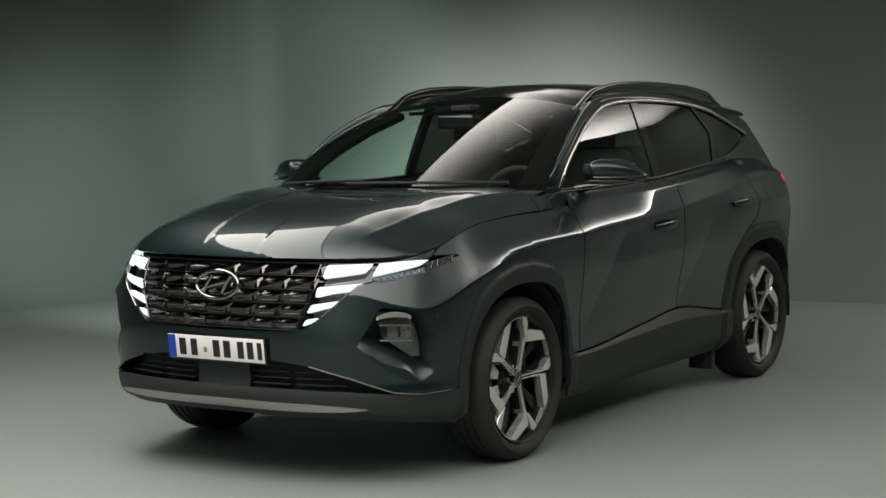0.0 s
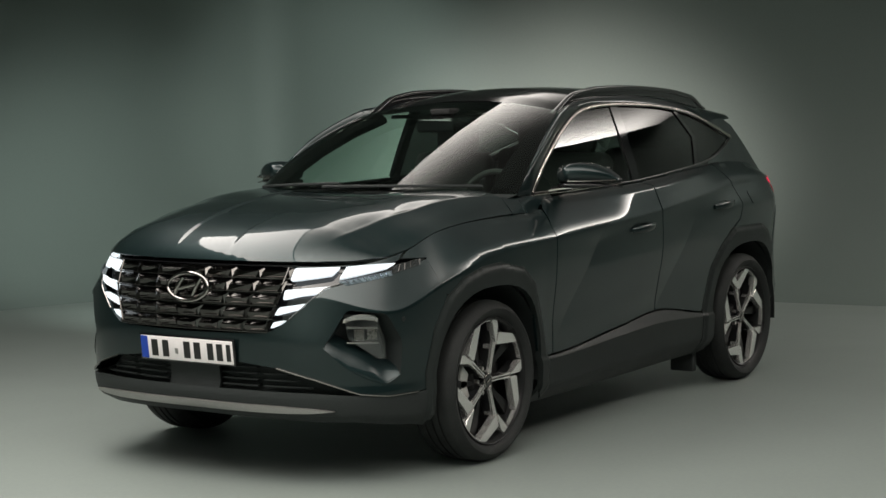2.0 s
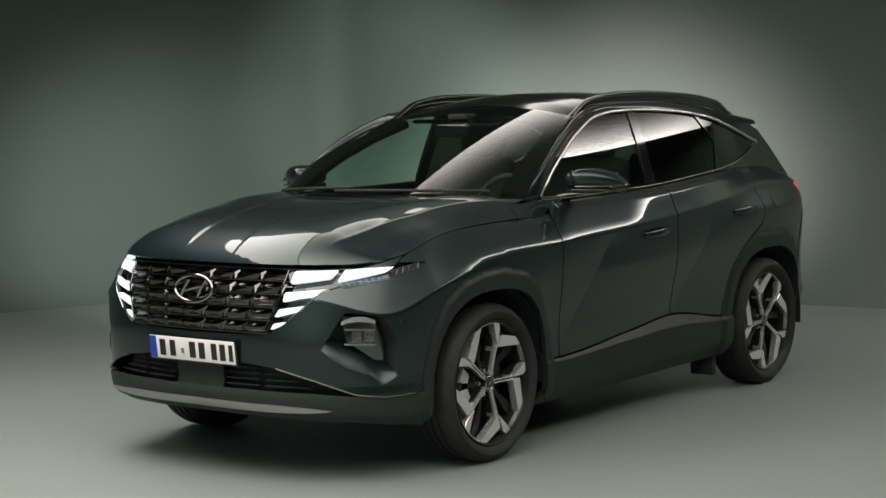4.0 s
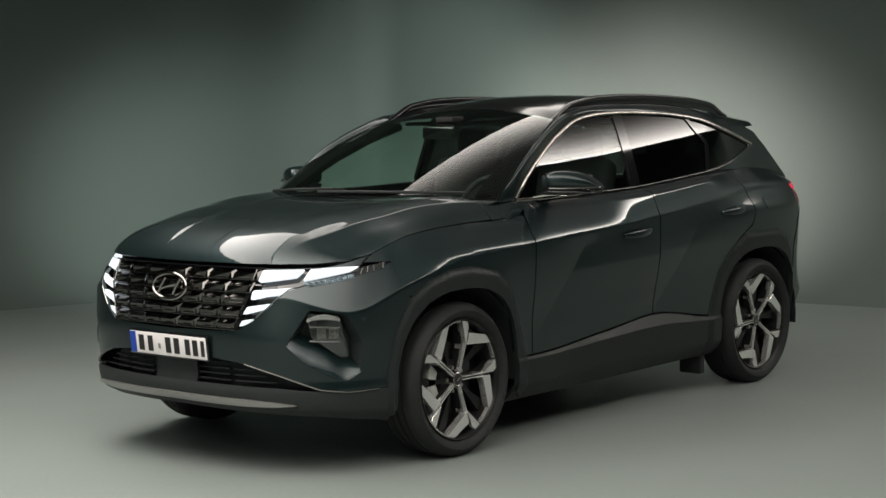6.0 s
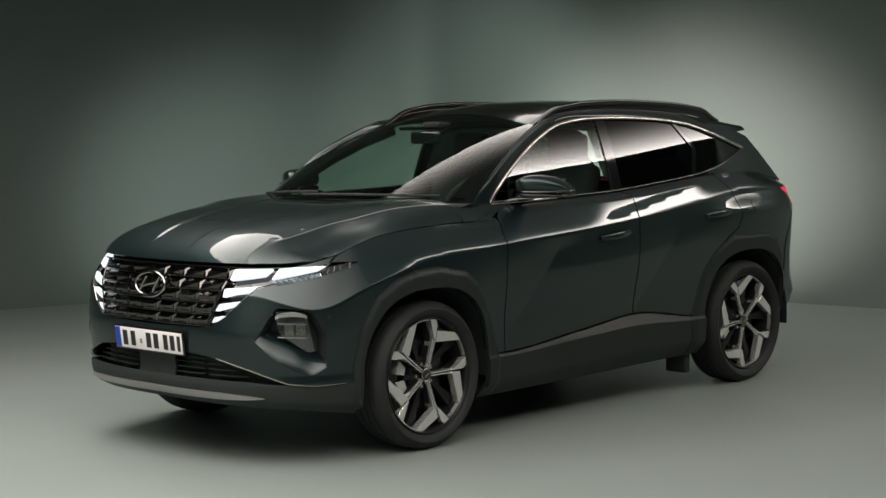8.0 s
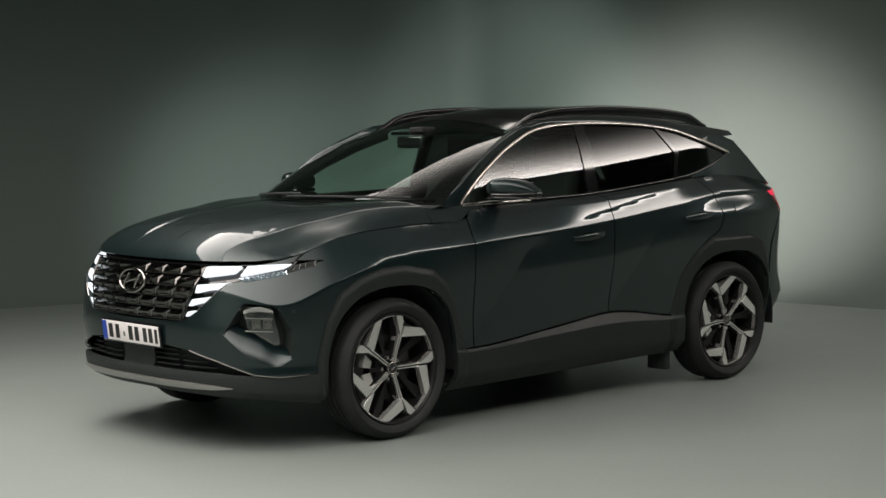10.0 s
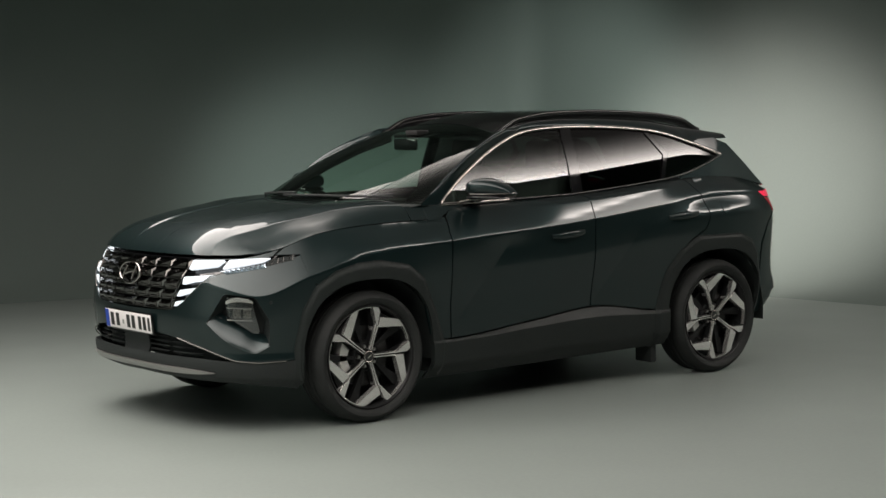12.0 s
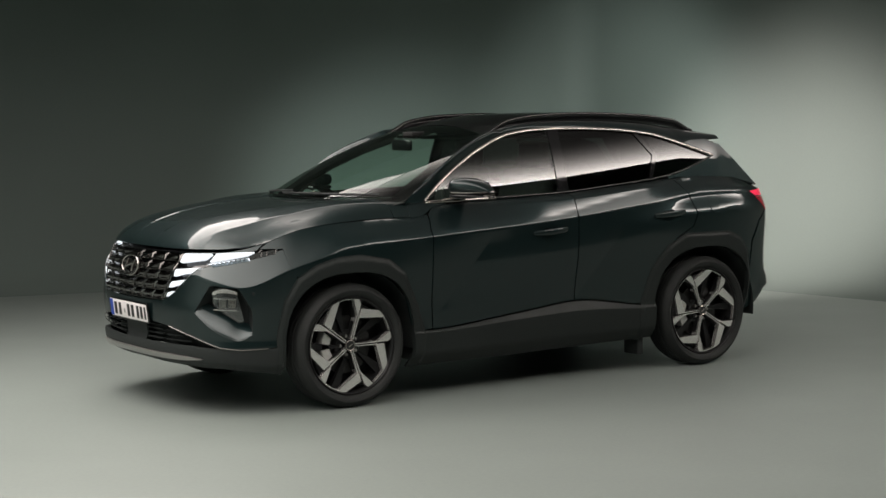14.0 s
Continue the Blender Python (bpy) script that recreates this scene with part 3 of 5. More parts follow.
def roof(x, y, out=0.0):
    return x, y, roof_mid(x) - 0.06 * (abs(y) / 0.55) ** 2.2 + out


def screen(u, v, out=0.0):
    """The windscreen: u from -1 to 1 across, v from 0 to 1 upwards."""
    y = u * (0.775 - 0.19 * v + 0.07 * v * (1 - v))
    x0, z0 = 0.10 + 0.35 * abs(u) ** 2.5, 1.172 - 0.022 * u * u
    x1, z1 = 1.205 - 0.05 * u * u, 1.590 - 0.055 * u * u
    b = 4 * v * (1 - v)
    return x0 + (x1 - x0) * v - 0.012 * b - out * 0.4, y, z0 + (z1 - z0) * v + (0.026 + 0.010 * u * u) * b + out


car = empty("car")
tagged(car, "dark teal-grey metallic sport utility vehicle with lit daytime lamps, parked", "car")


def on_side(x_out):
    return lambda s, z: side(s, z, x_out)


def line_guide(k, s0, s1, dz=0.0):
    return [(s0 + (s1 - s0) * i / 40, line_z[k](s0 + (s1 - s0) * i / 40) + dz) for i in range(41)]


def edges(k, s0, s1):
    """Three lines that hold a crease crisp."""
    return tuple(line_guide(k, s0, s1, dz) for dz in (-0.009, 0.0, 0.009))


def arch(cx, r, hub=0.355, lo=0.2, squash=1.0):
    """Points of a wheel opening, from its front foot over the top to its rear foot, as (s, z)."""
    out = []
    for i in range(25):
        q = math.pi * (1.17 - 1.34 * i / 24)
        c, s = math.cos(q), math.sin(q)
        e = 2 / 2.5
        out.append((X0 + cx + r * math.copysign(abs(c) ** e, c), hub + r * 1.0 * math.copysign(abs(s) ** e, s) * squash))
    return out


FA, RA = 0.0, 2.68
front_arch, rear_arch = arch(FA, 0.44), arch(RA, 0.445)

# bonnet
hood_loop = [(p[0] + 0.005 * (1 if p[0] < -0.6 else 0), p[1] + (0.0025 if p[0] > -0.8 else 0)) for p in EDGE[::3] if p[0] < 0.36]
hood_loop += [(0.355, hood_loop[-1][1]), (0.355, -0.75), (0.30, -0.60), (0.26, -0.45), (0.20, -0.25), (0.17, 0.0)]
crease = [[(x, -(inner_crease(x) + o)) for x in (-0.86 + 1.05 * i / 40 for i in range(41))] for o in (-0.013, -0.007, -0.001, 0.005, 0.011)]
crease += [[(x, -(outer_crease(x) + o)) for x in (-0.84 + 1.17 * i / 60 for i in range(61))] for o in (-0.022, -0.013, -0.0065, 0.0, 0.0065, 0.013, 0.022)]
panel("bonnet", hood_loop, hood, PAINT, car, "glossy dark teal bonnet with raised creases", step=0.03, thick=0.007, guides=crease, joined=True)



def cowl(u, v):
    """The painted corner between bonnet, pillar and fender: u to the rear, v inwards and up."""
    x = 0.361 + 0.245 * min(1.05, max(-0.05, u))
    low = Vector((x, -seam_y(x) + 0.003, seam_z(x) + 0.002))
    high = (Vector(hood(0.352, -0.748)) + Vector((0, 0, 0.004))).lerp(Vector((0.606, -0.772, 1.142)), u)
    q = low.lerp(high, v)
    return tuple(q + Vector((0, -0.5, 0.8)) * 0.008 * v * (1 - v) * (1.2 - u))


panel("cowl_corner", [(0, 0), (1, 0), (1, 1), (0, 1)], cowl, PAINT, car, step=0.06, thick=0.012, both=True)
# fenders
fender = [W(-0.40, -0.86, 0.931), (A0, 0.80), (X0 - 0.36, 0.78)] + [p for p in front_arch if p[1] > 0.62][2:] + [(X0 + 0.43, 0.40), (X0 + 0.56, 0.41), (X0 + 0.548, 0.75), (X0 + 0.552, 1.0), (X0 + 0.575, 1.078)]
fender += [(s, line_z[7](s) - 0.0015) for s in [X0 + 0.55 - 1.04 * k / 24 for k in range(25)]] + [W(-0.52, -0.80, 0.934)]
panel("fender", fender, on_side(0), PAINT, car, step=0.03, guides=edges(6, A0, X5), both=True)
def shoulder_guides(s0, s1):
    """Even lines between the character line and the belt."""
    return tuple([(s, line_z[6](s) + f * (line_z[7](s) - line_z[6](s))) for s in (s0 + (s1 - s0) * i / 40 for i in range(41))] for f in (0.14, 0.26, 0.38, 0.5, 0.62, 0.74, 0.88))


# doors
def fold_lines(x0):
    """Two lines that hold a slanted door fold crisp."""
    return tuple([(X0 + x0 + o + 0.85 * (z - 0.72), z) for z in (0.5 + 0.45 * k / 20 for k in range(21))] for o in (-0.006, 0.006))


door_f = [(s, line_z[3](s) + 0.005) for s in (X0 + 0.568 + 1.054 * k / 40 for k in range(41))] + [(X0 + 1.622, 0.8), (X0 + 1.632, 1.161)]
door_f += [(s, line_z[7](s)) for s in (X0 + 1.4, X0 + 1.2, X0 + 0.9, X0 + 0.64)] + [(X0 + 0.585, 1.082), (X0 + 0.559, 1.0), (X0 + 0.555, 0.75)]
panel("front_door", door_f, on_side(0), PAINT, car, step=0.03, guides=edges(6, X0 + 0.4, X0 + 1.8) + edges(5, X0 + 0.4, X0 + 1.8)[1:2] + fold_lines(0.80) + shoulder_guides(X0 + 0.6, X0 + 1.62), both=True)
door_r = [(s, line_z[3](s) + 0.005) for s in (X0 + 1.630 + 0.57 * k / 20 for k in range(21))] + [(X0 + 2.23, 0.6), (X0 + 2.31, 0.76), (X0 + 2.44, 0.86), (X0 + 2.56, 0.92), (X0 + 2.60, 1.0), (X0 + 2.575, 1.13), (X0 + 2.50, 1.226)]
door_r += [(s, line_z[7](s)) for s in (X0 + 2.35, X0 + 2.1, X0 + 1.9)] + [(X0 + 1.64, 1.161), (X0 + 1.630, 0.8)]
panel("rear_door", door_r, on_side(0), PAINT, car, step=0.03, guides=edges(6, X0 + 1.6, X0 + 2.7) + edges(5, X0 + 1.6, X0 + 2.7)[1:2] + fold_lines(1.81) + shoulder_guides(X0 + 1.64, X0 + 2.48), both=True)
# sills
sill = [(X0 + 0.40, 0.19), (X0 + 1.2, 0.195), (X0 + 2.27, 0.212), (X0 + 2.27, 0.445)] + [(s, line_z[3](s) - 0.0045) for s in (X0 + 2.2 - 1.76 * k / 60 for k in range(61))]
panel("sill", sill, on_side(0.0), CLADDING, car, "dark grey sill cladding with a wedge-shaped ledge", step=0.02, guides=(line_guide(2, X0 + 0.4, X0 + 2.3, -0.004), line_guide(2, X0 + 0.4, X0 + 2.3, 0.004), line_guide(1, X0 + 0.4, X0 + 2.3)), both=True)
# rear quarters
quarter = [(X0 + 2.508, 1.226), (X0 + 2.583, 1.13), (X0 + 2.608, 1.0), (X0 + 2.566, 0.915), (X0 + 2.44, 0.85), (X0 + 2.30, 0.75), (X0 + 2.23, 0.56)]
quarter += [p for p in rear_arch if p[1] > 0.56][1:-1] + [(X0 + 3.09, 0.56), (X0 + 3.12, 0.80), (S(3.2, -0.86), 0.93), (S(3.32, -0.79), 1.02), (S(3.40, -0.68), 1.04), (S(3.40, -0.68), 1.16), (S(3.28, -0.82), 1.168)]
quarter += [(s, line_z[7](s)) for s in (X0 + 3.1, X0 + 2.9, X0 + 2.7)]
panel("rear_quarter", quarter, on_side(0), PAINT, car, step=0.03, guides=edges(6, X0 + 2.5, S(3.4, -0.68)), both=True)


# wheel arch flares that swell out of the flanks
def flare(name, outer, inner):
    fine = np.array(densify(outer, 0.01, False))

    def lift(s, z):
        d = math.sqrt(np.min((fine[:, 0] - s) ** 2 + (fine[:, 1] - z) ** 2))
        return side(s, z, 0.002 + 0.013 * smooth(0.0, 0.035, d))
    panel(name, outer + inner[::-1], lift, CLADDING, car, "dark grey wheel arch cladding", step=0.014, thick=0.03, both=True)


fl_out = [(X0 - 0.47, 0.24), (X0 - 0.475, 0.45), (X0 - 0.43, 0.64), (X0 - 0.35, 0.765), (X0 - 0.23, 0.835), (X0 - 0.09, 0.872), (X0 + 0.06, 0.878), (X0 + 0.25, 0.842), (X0 + 0.36, 0.76), (X0 + 0.46, 0.56), (X0 + 0.52, 0.38), (X0 + 0.50, 0.2)]
flare("arch_flare", fl_out, [p for p in arch(FA, 0.425) if p[1] > 0.2])
rl_out = [(X0 + 2.14, 0.2), (X0 + 2.135, 0.40), (X0 + 2.20, 0.60), (X0 + 2.24, 0.683), (X0 + 2.356, 0.803), (X0 + 2.49, 0.878), (X0 + 2.88, 0.876), (X0 + 3.0, 0.83), (X0 + 3.075, 0.745), (X0 + 3.11, 0.56), (X0 + 3.09, 0.42), (X0 + 3.06, 0.335)]
flare("arch_flare", rl_out, [(min(p[0], X0 + 3.065 - max(0.0, 0.45 - p[1]) * 0.4), p[1]) for p in arch(RA, 0.43) if p[1] > (0.2 if p[0] < X0 + 2.7 else 0.33)])

# front bumper
LAMP_LOW = [W(-0.418, -0.853, 0.925), W(-0.55, -0.80, 0.893), W(-0.72, -0.69, 0.852), W(-0.80, -0.62, 0.825), W(-0.85, -0.574, 0.772), W(-0.885, -0.50, 0.70), W(-0.905, -0.42, 0.652), W(-0.925, -0.36, 0.642)]
LIP = [(0.0, 0.525), (0.28, 0.52), (0.45, 0.50), (0.62, 0.455), W(-0.765, -0.765, 0.392), W(-0.66, -0.83, 0.378), W(-0.52, -0.88, 0.382), (X0 - 0.45, 0.388)]
bump = LIP + [p for p in front_arch if 0.40 < p[1] < 0.72 and p[0] < X0] + [(X0 - 0.355, 0.78), (A0, 0.80), W(-0.40, -0.86, 0.925)]
bump += LAMP_LOW[1:] + [(C0, 0.635)]
pod = rounded([W(-0.775, -0.70, 0.742), W(-0.67, -0.826, 0.722), W(-0.60, -0.85, 0.60), W(-0.60, -0.855, 0.465), W(-0.675, -0.828, 0.432), W(-0.80, -0.72, 0.50), W(-0.868, -0.645, 0.59), W(-0.83, -0.665, 0.64)], 0.02, 3)
panel("front_bumper", bump, on_side(0), PAINT, car, "painted upper front bumper", holes=(pod,), step=0.02, guides=edges(6, S(-0.86, -0.63), A0), joined=True, thick=0.02)
lower = [(0.0, 0.278), (C1, 0.275), (C2, 0.265), (X0 - 0.50, 0.235), (X0 - 0.43, 0.22), (X0 - 0.438, 0.384), W(-0.52, -0.88, 0.378), W(-0.66, -0.83, 0.374), W(-0.765, -0.765, 0.386), (0.60, 0.40), (0.3, 0.405), (0.0, 0.405)]
panel("lower_bumper", lower, on_side(0.004), MATTE, car, "black lower bumper", step=0.025, guides=(line_guide(1, 0, A0), line_guide(2, 0, A0)), joined=True, thick=0.03)
skid = [(0.0, 0.312), (0.45, 0.312), (0.60, 0.316), (0.70, 0.324), (0.60, 0.335), (0.45, 0.342), (0.0, 0.345)]
panel("skid_plate", skid, on_side(0.014), SILVER, car, "silver skid plate strip", step=0.02, joined=True, thick=0.02)
# highlight of the body-coloured lip, put in as a thin chrome tube
part("bumper_edge", tube([side(s, z, 0.006) for s, z in densify(LIP[2:-1], 0.03, False)], 0.008, 0.007, 6), GLINTCHROME, car)
part("bumper_edge", mirrored(tube([side(s, z, 0.006) for s, z in densify(LIP[2:-1], 0.03, False)], 0.008, 0.007, 6)), GLINTCHROME, car)
# lower intake: dark slats behind the opening
back = [(0.0, 0.39), (0.86, 0.37), (0.62, 0.47), (0.45, 0.515), (0.0, 0.54)]
panel("intake_back", back, on_side(-0.09), MATTE, car, step=0.04, joined=True, thick=0.0)
for k in range(4):
    z = 0.418 + 0.026 * k
    for a, b in ((0.16, 0.34), (0.37, 0.60 - 0.06 * k)):
        bm = tube([side(a + (b - a) * i / 8, z, -0.035) for i in range(9)], 0.03, 0.006, 6)
        twin("intake_slat", bm, MATTE, car)
panel("intake_centre", [(0.0, 0.39), (0.14, 0.39), (0.14, 0.53), (0.0, 0.53)], on_side(-0.03), MATTE, car, "flat black radar cover", step=0.03, joined=True)

# grille and lamps share one dark recess
grille_loop = [(0.0, 0.63), (C1 - 0.09, 0.635)] + LAMP_LOW[::-1][1:] + [W(-0.535, -0.785, 0.925), W(-0.74, -0.66, 0.915), (C1, 0.913), (0.2, 0.926), (0.0, 0.928)]
panel("grille_back", grille_loop, on_side(-0.045), BLACK, car, "gloss black grille recess", step=0.03, joined=True, thick=0.0)


# dark chrome feather pattern: each cell one faceted piece
def face_at(s, z, o):
    p = side(abs(s), z, o)
    return (p[0], p[1] if s > 0 else -p[1], p[2])


ROWS_Z = [0.648, 0.702, 0.757, 0.812, 0.866, 0.917]
for r in range(5):
    z0, z1 = ROWS_Z[r], ROWS_Z[r + 1]
    end = (0.415, 0.435, 0.455, 0.475, 0.50)[r]
    h = z1 - z0
    lean_in = -0.015
    for c in range(7):
        a, b = -end + 2 * end * c / 7, -end + 2 * end * (c + 1) / 7
        sg = 1 if c >= 3 else -1
        n0, f0 = (a, b) if sg > 0 else (b, a)
        w = f0 - n0
        k, m = n0 + 0.80 * w, n0 + 0.70 * w
        skew = 0.012 * sg
        zm = z0 + 0.50 * h
        vs = [face_at(n0, z0 + 0.003, -0.006), face_at(k, z0 + 0.003, -0.006), face_at(m + skew, z1 - 0.010, lean_in), face_at(n0 + skew, z1 - 0.010, lean_in),
              face_at(f0, z0 + 0.003, 0.002), face_at(f0 + skew, z1 - 0.006, -0.010), face_at(n0 + 0.92 * w, z0 + h * 0.62, 0.003), face_at(n0 + skew * 0.4, zm, 0.002), face_at((k + m) / 2, zm, 0.010)]
        fs = [(0, 1, 8, 7), (7, 8, 2, 3), (1, 4, 6), (4, 5, 6), (5, 2, 6), (2, 8, 6), (8, 1, 6)]
        mesh_object("grille_fin", vs, fs if sg > 0 else [f[::-1] for f in fs], DARKCHROME, car, smooth=False)
    # light caught by the fin edges, drawn as lines of brighter metal
    part("grille_bar", tube([face_at(-end + 2 * end * i / 40, z0 + 0.001, 0.004) for i in range(41)], 0.007, 0.004, 6), GLINTCHROME, car)
part("grille_bar", tube([face_at(0.53 * i / 24, 0.917, 0.002) for i in range(-24, 25)], 0.010, 0.006, 6), BLACK, car)

# painted strip between the bonnet's edge and the lamps
brow = [W(-0.90, -0.44, 0.914), W(-0.80, -0.60, 0.914), W(-0.74, -0.66, 0.916), W(-0.60, -0.76, 0.920), W(-0.535, -0.785, 0.926)]
brow += [(s, line_z[7](s) - 0.001) for s in (S(-0.52, -0.885) + (S(-0.90, -0.47) - S(-0.52, -0.885)) * i / 16 for i in range(17))]
panel("bonnet_edge", brow, on_side(-0.001), PAINT, car, step=0.02, both=True, thick=0.004)

# daytime lamps: five lit blades a side
BLADES = [
    [W(-0.853, -0.49, 0.905), W(-0.738, -0.655, 0.910), W(-0.765, -0.63, 0.876), W(-0.862, -0.478, 0.852)],
    [W(-0.729, -0.672, 0.911), W(-0.60, -0.76, 0.915), W(-0.54, -0.787, 0.914), W(-0.575, -0.77, 0.895), W(-0.752, -0.645, 0.858)],
    [W(-0.876, -0.468, 0.823), W(-0.765, -0.635, 0.841), W(-0.80, -0.60, 0.815), W(-0.882, -0.458, 0.775)],
    [W(-0.883, -0.446, 0.752), W(-0.845, -0.565, 0.773), W(-0.862, -0.54, 0.745), W(-0.890, -0.43, 0.712)],
    [W(-0.897, -0.43, 0.691), W(-0.885, -0.485, 0.703), W(-0.895, -0.455, 0.68), W(-0.902, -0.415, 0.66)],
]
for k, b in enumerate(BLADES):
    cs, cz = sum(p[0] for p in b) / len(b), sum(p[1] for p in b) / len(b)
    b = [(cs + (p[0] - cs) * 0.96, cz + (p[1] - cz) * (0.92 if k < 2 else 0.86) + (0.005 if k < 2 else 0)) for p in b]
    panel("daytime_lamp", rounded(b, 0.008, 2), on_side(-0.004), LAMP, car, "lit white daytime lamp blade", step=0.02, both=True, thick=0.02)
tip = [W(-0.595, -0.767, 0.872), W(-0.545, -0.79, 0.912), W(-0.425, -0.853, 0.931), W(-0.445, -0.848, 0.905)]
panel("lamp_tip", tip, on_side(0.003), MATTE, car, "dark lattice lamp tip", step=0.02, both=True, thick=0.02)
for k in range(5):
    u = 0.10 + 0.20 * k
    high = (tip[1][0] + (tip[2][0] - tip[1][0]) * u, tip[1][1] + (tip[2][1] - tip[1][1]) * u)
    for v in (u - 0.22, u + 0.22):
        v = min(1.0, max(0.0, v))
        low = (tip[0][0] + (tip[3][0] - tip[0][0]) * v, tip[0][1] + (tip[3][1] - tip[0][1]) * v)
        twin("lattice_bar", tube([side(*high, 0.003), side(*low, 0.003)], 0.0028, 0.003, 4), DARKCHROME, car)
# the dim row of clear cells under the outer blade
strip_top = [W(-0.755, -0.645, 0.855), W(-0.575, -0.775, 0.891)]
strip_low = [W(-0.735, -0.675, 0.838), W(-0.575, -0.779, 0.870)]
for k in range(9):
    def at(line, f, o):
        return Vector(side(line[0][0] + (line[1][0] - line[0][0]) * f, line[0][1] + (line[1][1] - line[0][1]) * f, o))
    f0, f1 = k / 9, (k + 0.9) / 9
    a, b, c, d = at(strip_top, f0, 0.002), at(strip_top, f1, 0.002), at(strip_low, f1, 0.002), at(strip_low, f0, 0.002)
    peak = (a + b + c + d) / 4 + (a - d).cross(b - a).normalized() * -0.008
    for sgn in (1, -1):
        vs = [(p.x, sgn * p.y, p.z) for p in (a, b, c, d, peak)]
        fs = [(0, 1, 4), (1, 2, 4), (2, 3, 4), (3, 0, 4)]
        mesh_object("lamp_cell", vs, fs if sgn > 0 else [f[::-1] for f in fs], CELL, car, smooth=False)
# chrome lines that frame the lamp unit
twin("lamp_frame", tube([side(s, z, 0.0) for s, z in densify([(p[0], p[1] + 0.004) for p in LAMP_LOW[1:6]], 0.03, False)], 0.006, 0.005, 6), GLINTCHROME, car)
inner_ends = [W(-0.851, -0.478, 0.912), W(-0.866, -0.462, 0.85), W(-0.884, -0.446, 0.775), W(-0.893, -0.42, 0.712), W(-0.905, -0.402, 0.66)]
twin("lamp_frame", tube([side(s - 0.008, z, 0.003) for s, z in densify(inner_ends, 0.03, False)], 0.008, 0.006, 6), DARKCHROME, car)

# fog lamp pods: a deep pocket with a lens unit and a smooth scoop under it
def pocket(loop, depth, name, mat, shrink=0.0):
    n = len(loop)
    cs, cz = sum(p[0] for p in loop) / n, sum(p[1] for p in loop) / n
    vs = [side(s, z, 0.0) for s, z in loop] + [side(s + (cs - s) * shrink, z + (cz - z) * shrink, -depth) for s, z in loop]
    fs = [(i, (i + 1) % n, n + (i + 1) % n, n + i) for i in range(n)] + [tuple(range(n, 2 * n))]
    for sgn in (1, -1):
        mesh_object(name, [(x, sgn * y, z) for x, y, z in vs], fs if sgn > 0 else [f[::-1] for f in fs], mat, car, smooth=True, sharp=30)


pocket(pod, 0.11, "lamp_pocket", MATTE, 0.08)
scoop_low = [W(-0.868, -0.645, 0.588), W(-0.80, -0.72, 0.498), W(-0.74, -0.775, 0.455), W(-0.675, -0.828, 0.430), W(-0.60, -0.855, 0.463)]
scoop_top = [W(-0.83, -0.665, 0.638), W(-0.77, -0.72, 0.60), W(-0.72, -0.77, 0.565), W(-0.66, -0.82, 0.53), W(-0.60, -0.85, 0.515)]
for sgn in (1, -1):
    vs, m = [], 12
    curves = [spline(*[(k, p[c]) for k, p in enumerate(line)]) for line in (scoop_low, scoop_top) for c in (0, 1)]
    for i in range(41):
        t = i / 40 * 4
        a, b = (curves[0](t), curves[1](t)), (curves[2](t), curves[3](t))
        low_edge, high_edge = Vector(side(*a, 0.002)), Vector(side(*b, -0.085))
        for j in range(m + 1):
            g = j / m
            p = low_edge.lerp(high_edge, g) + Vector((-0.4, -0.6, 0.3)) * 0.05 * g * (1 - g)
            vs.append((p.x, sgn * p.y, p.z))
    fs = [(i * (m + 1) + j, (i + 1) * (m + 1) + j, (i + 1) * (m + 1) + j + 1, i * (m + 1) + j + 1) for i in range(40) for j in range(m)]
    mesh_object("bumper_scoop", vs, fs if sgn > 0 else [f[::-1] for f in fs], PAINT, car, "smooth painted scoop under the fog lamp")
unit = rounded([W(-0.78, -0.69, 0.72), W(-0.68, -0.80, 0.712), W(-0.64, -0.83, 0.53), W(-0.665, -0.81, 0.525), W(-0.775, -0.71, 0.615)], 0.012, 2)
panel("fog_lamp", unit, on_side(-0.07), LAMPDIM, car, "clear fog lamp with chrome bars", step=0.02, both=True, thick=0.03)
for z in (0.602, 0.664):
    twin("lamp_bar", tube([side(S(-0.775, -0.705) + 0.15 * i / 6, z - 0.006 * i / 6, -0.052) for i in range(7)], 0.010, 0.009, 6, power=3), CHROME, car)
for k in range(2):
    sL = S(-0.765, -0.715) + 0.022 + 0.062 * k
    twin("lamp_element", tube([side(sL + 0.046 * i / 3, 0.632, -0.056) for i in range(4)], 0.012, 0.044, 8, power=4), HONEY, car, "faceted reflector block")
hood_arc = [(S(-0.785, -0.695) + 0.17 * i / 10, 0.706 - 0.022 * (2 * i / 10 - 1) ** 2) for i in range(11)]
panel("lamp_reflector", [(a, z + 0.012) for a, z in hood_arc] + [(a, z - 0.012 * math.sin(math.pi * (0.1 + 0.8 * i / 10))) for i, (a, z) in list(enumerate(hood_arc))[::-1]], lambda u, z: side(u, z, -0.058 + 0.5 * (z - 0.70)), CHROME, car, "curved chrome reflector", step=0.012, both=True, thick=0.004)
panel("fog_lens", unit, on_side(-0.045), LENS, car, step=0.03, both=True, thick=0.0)

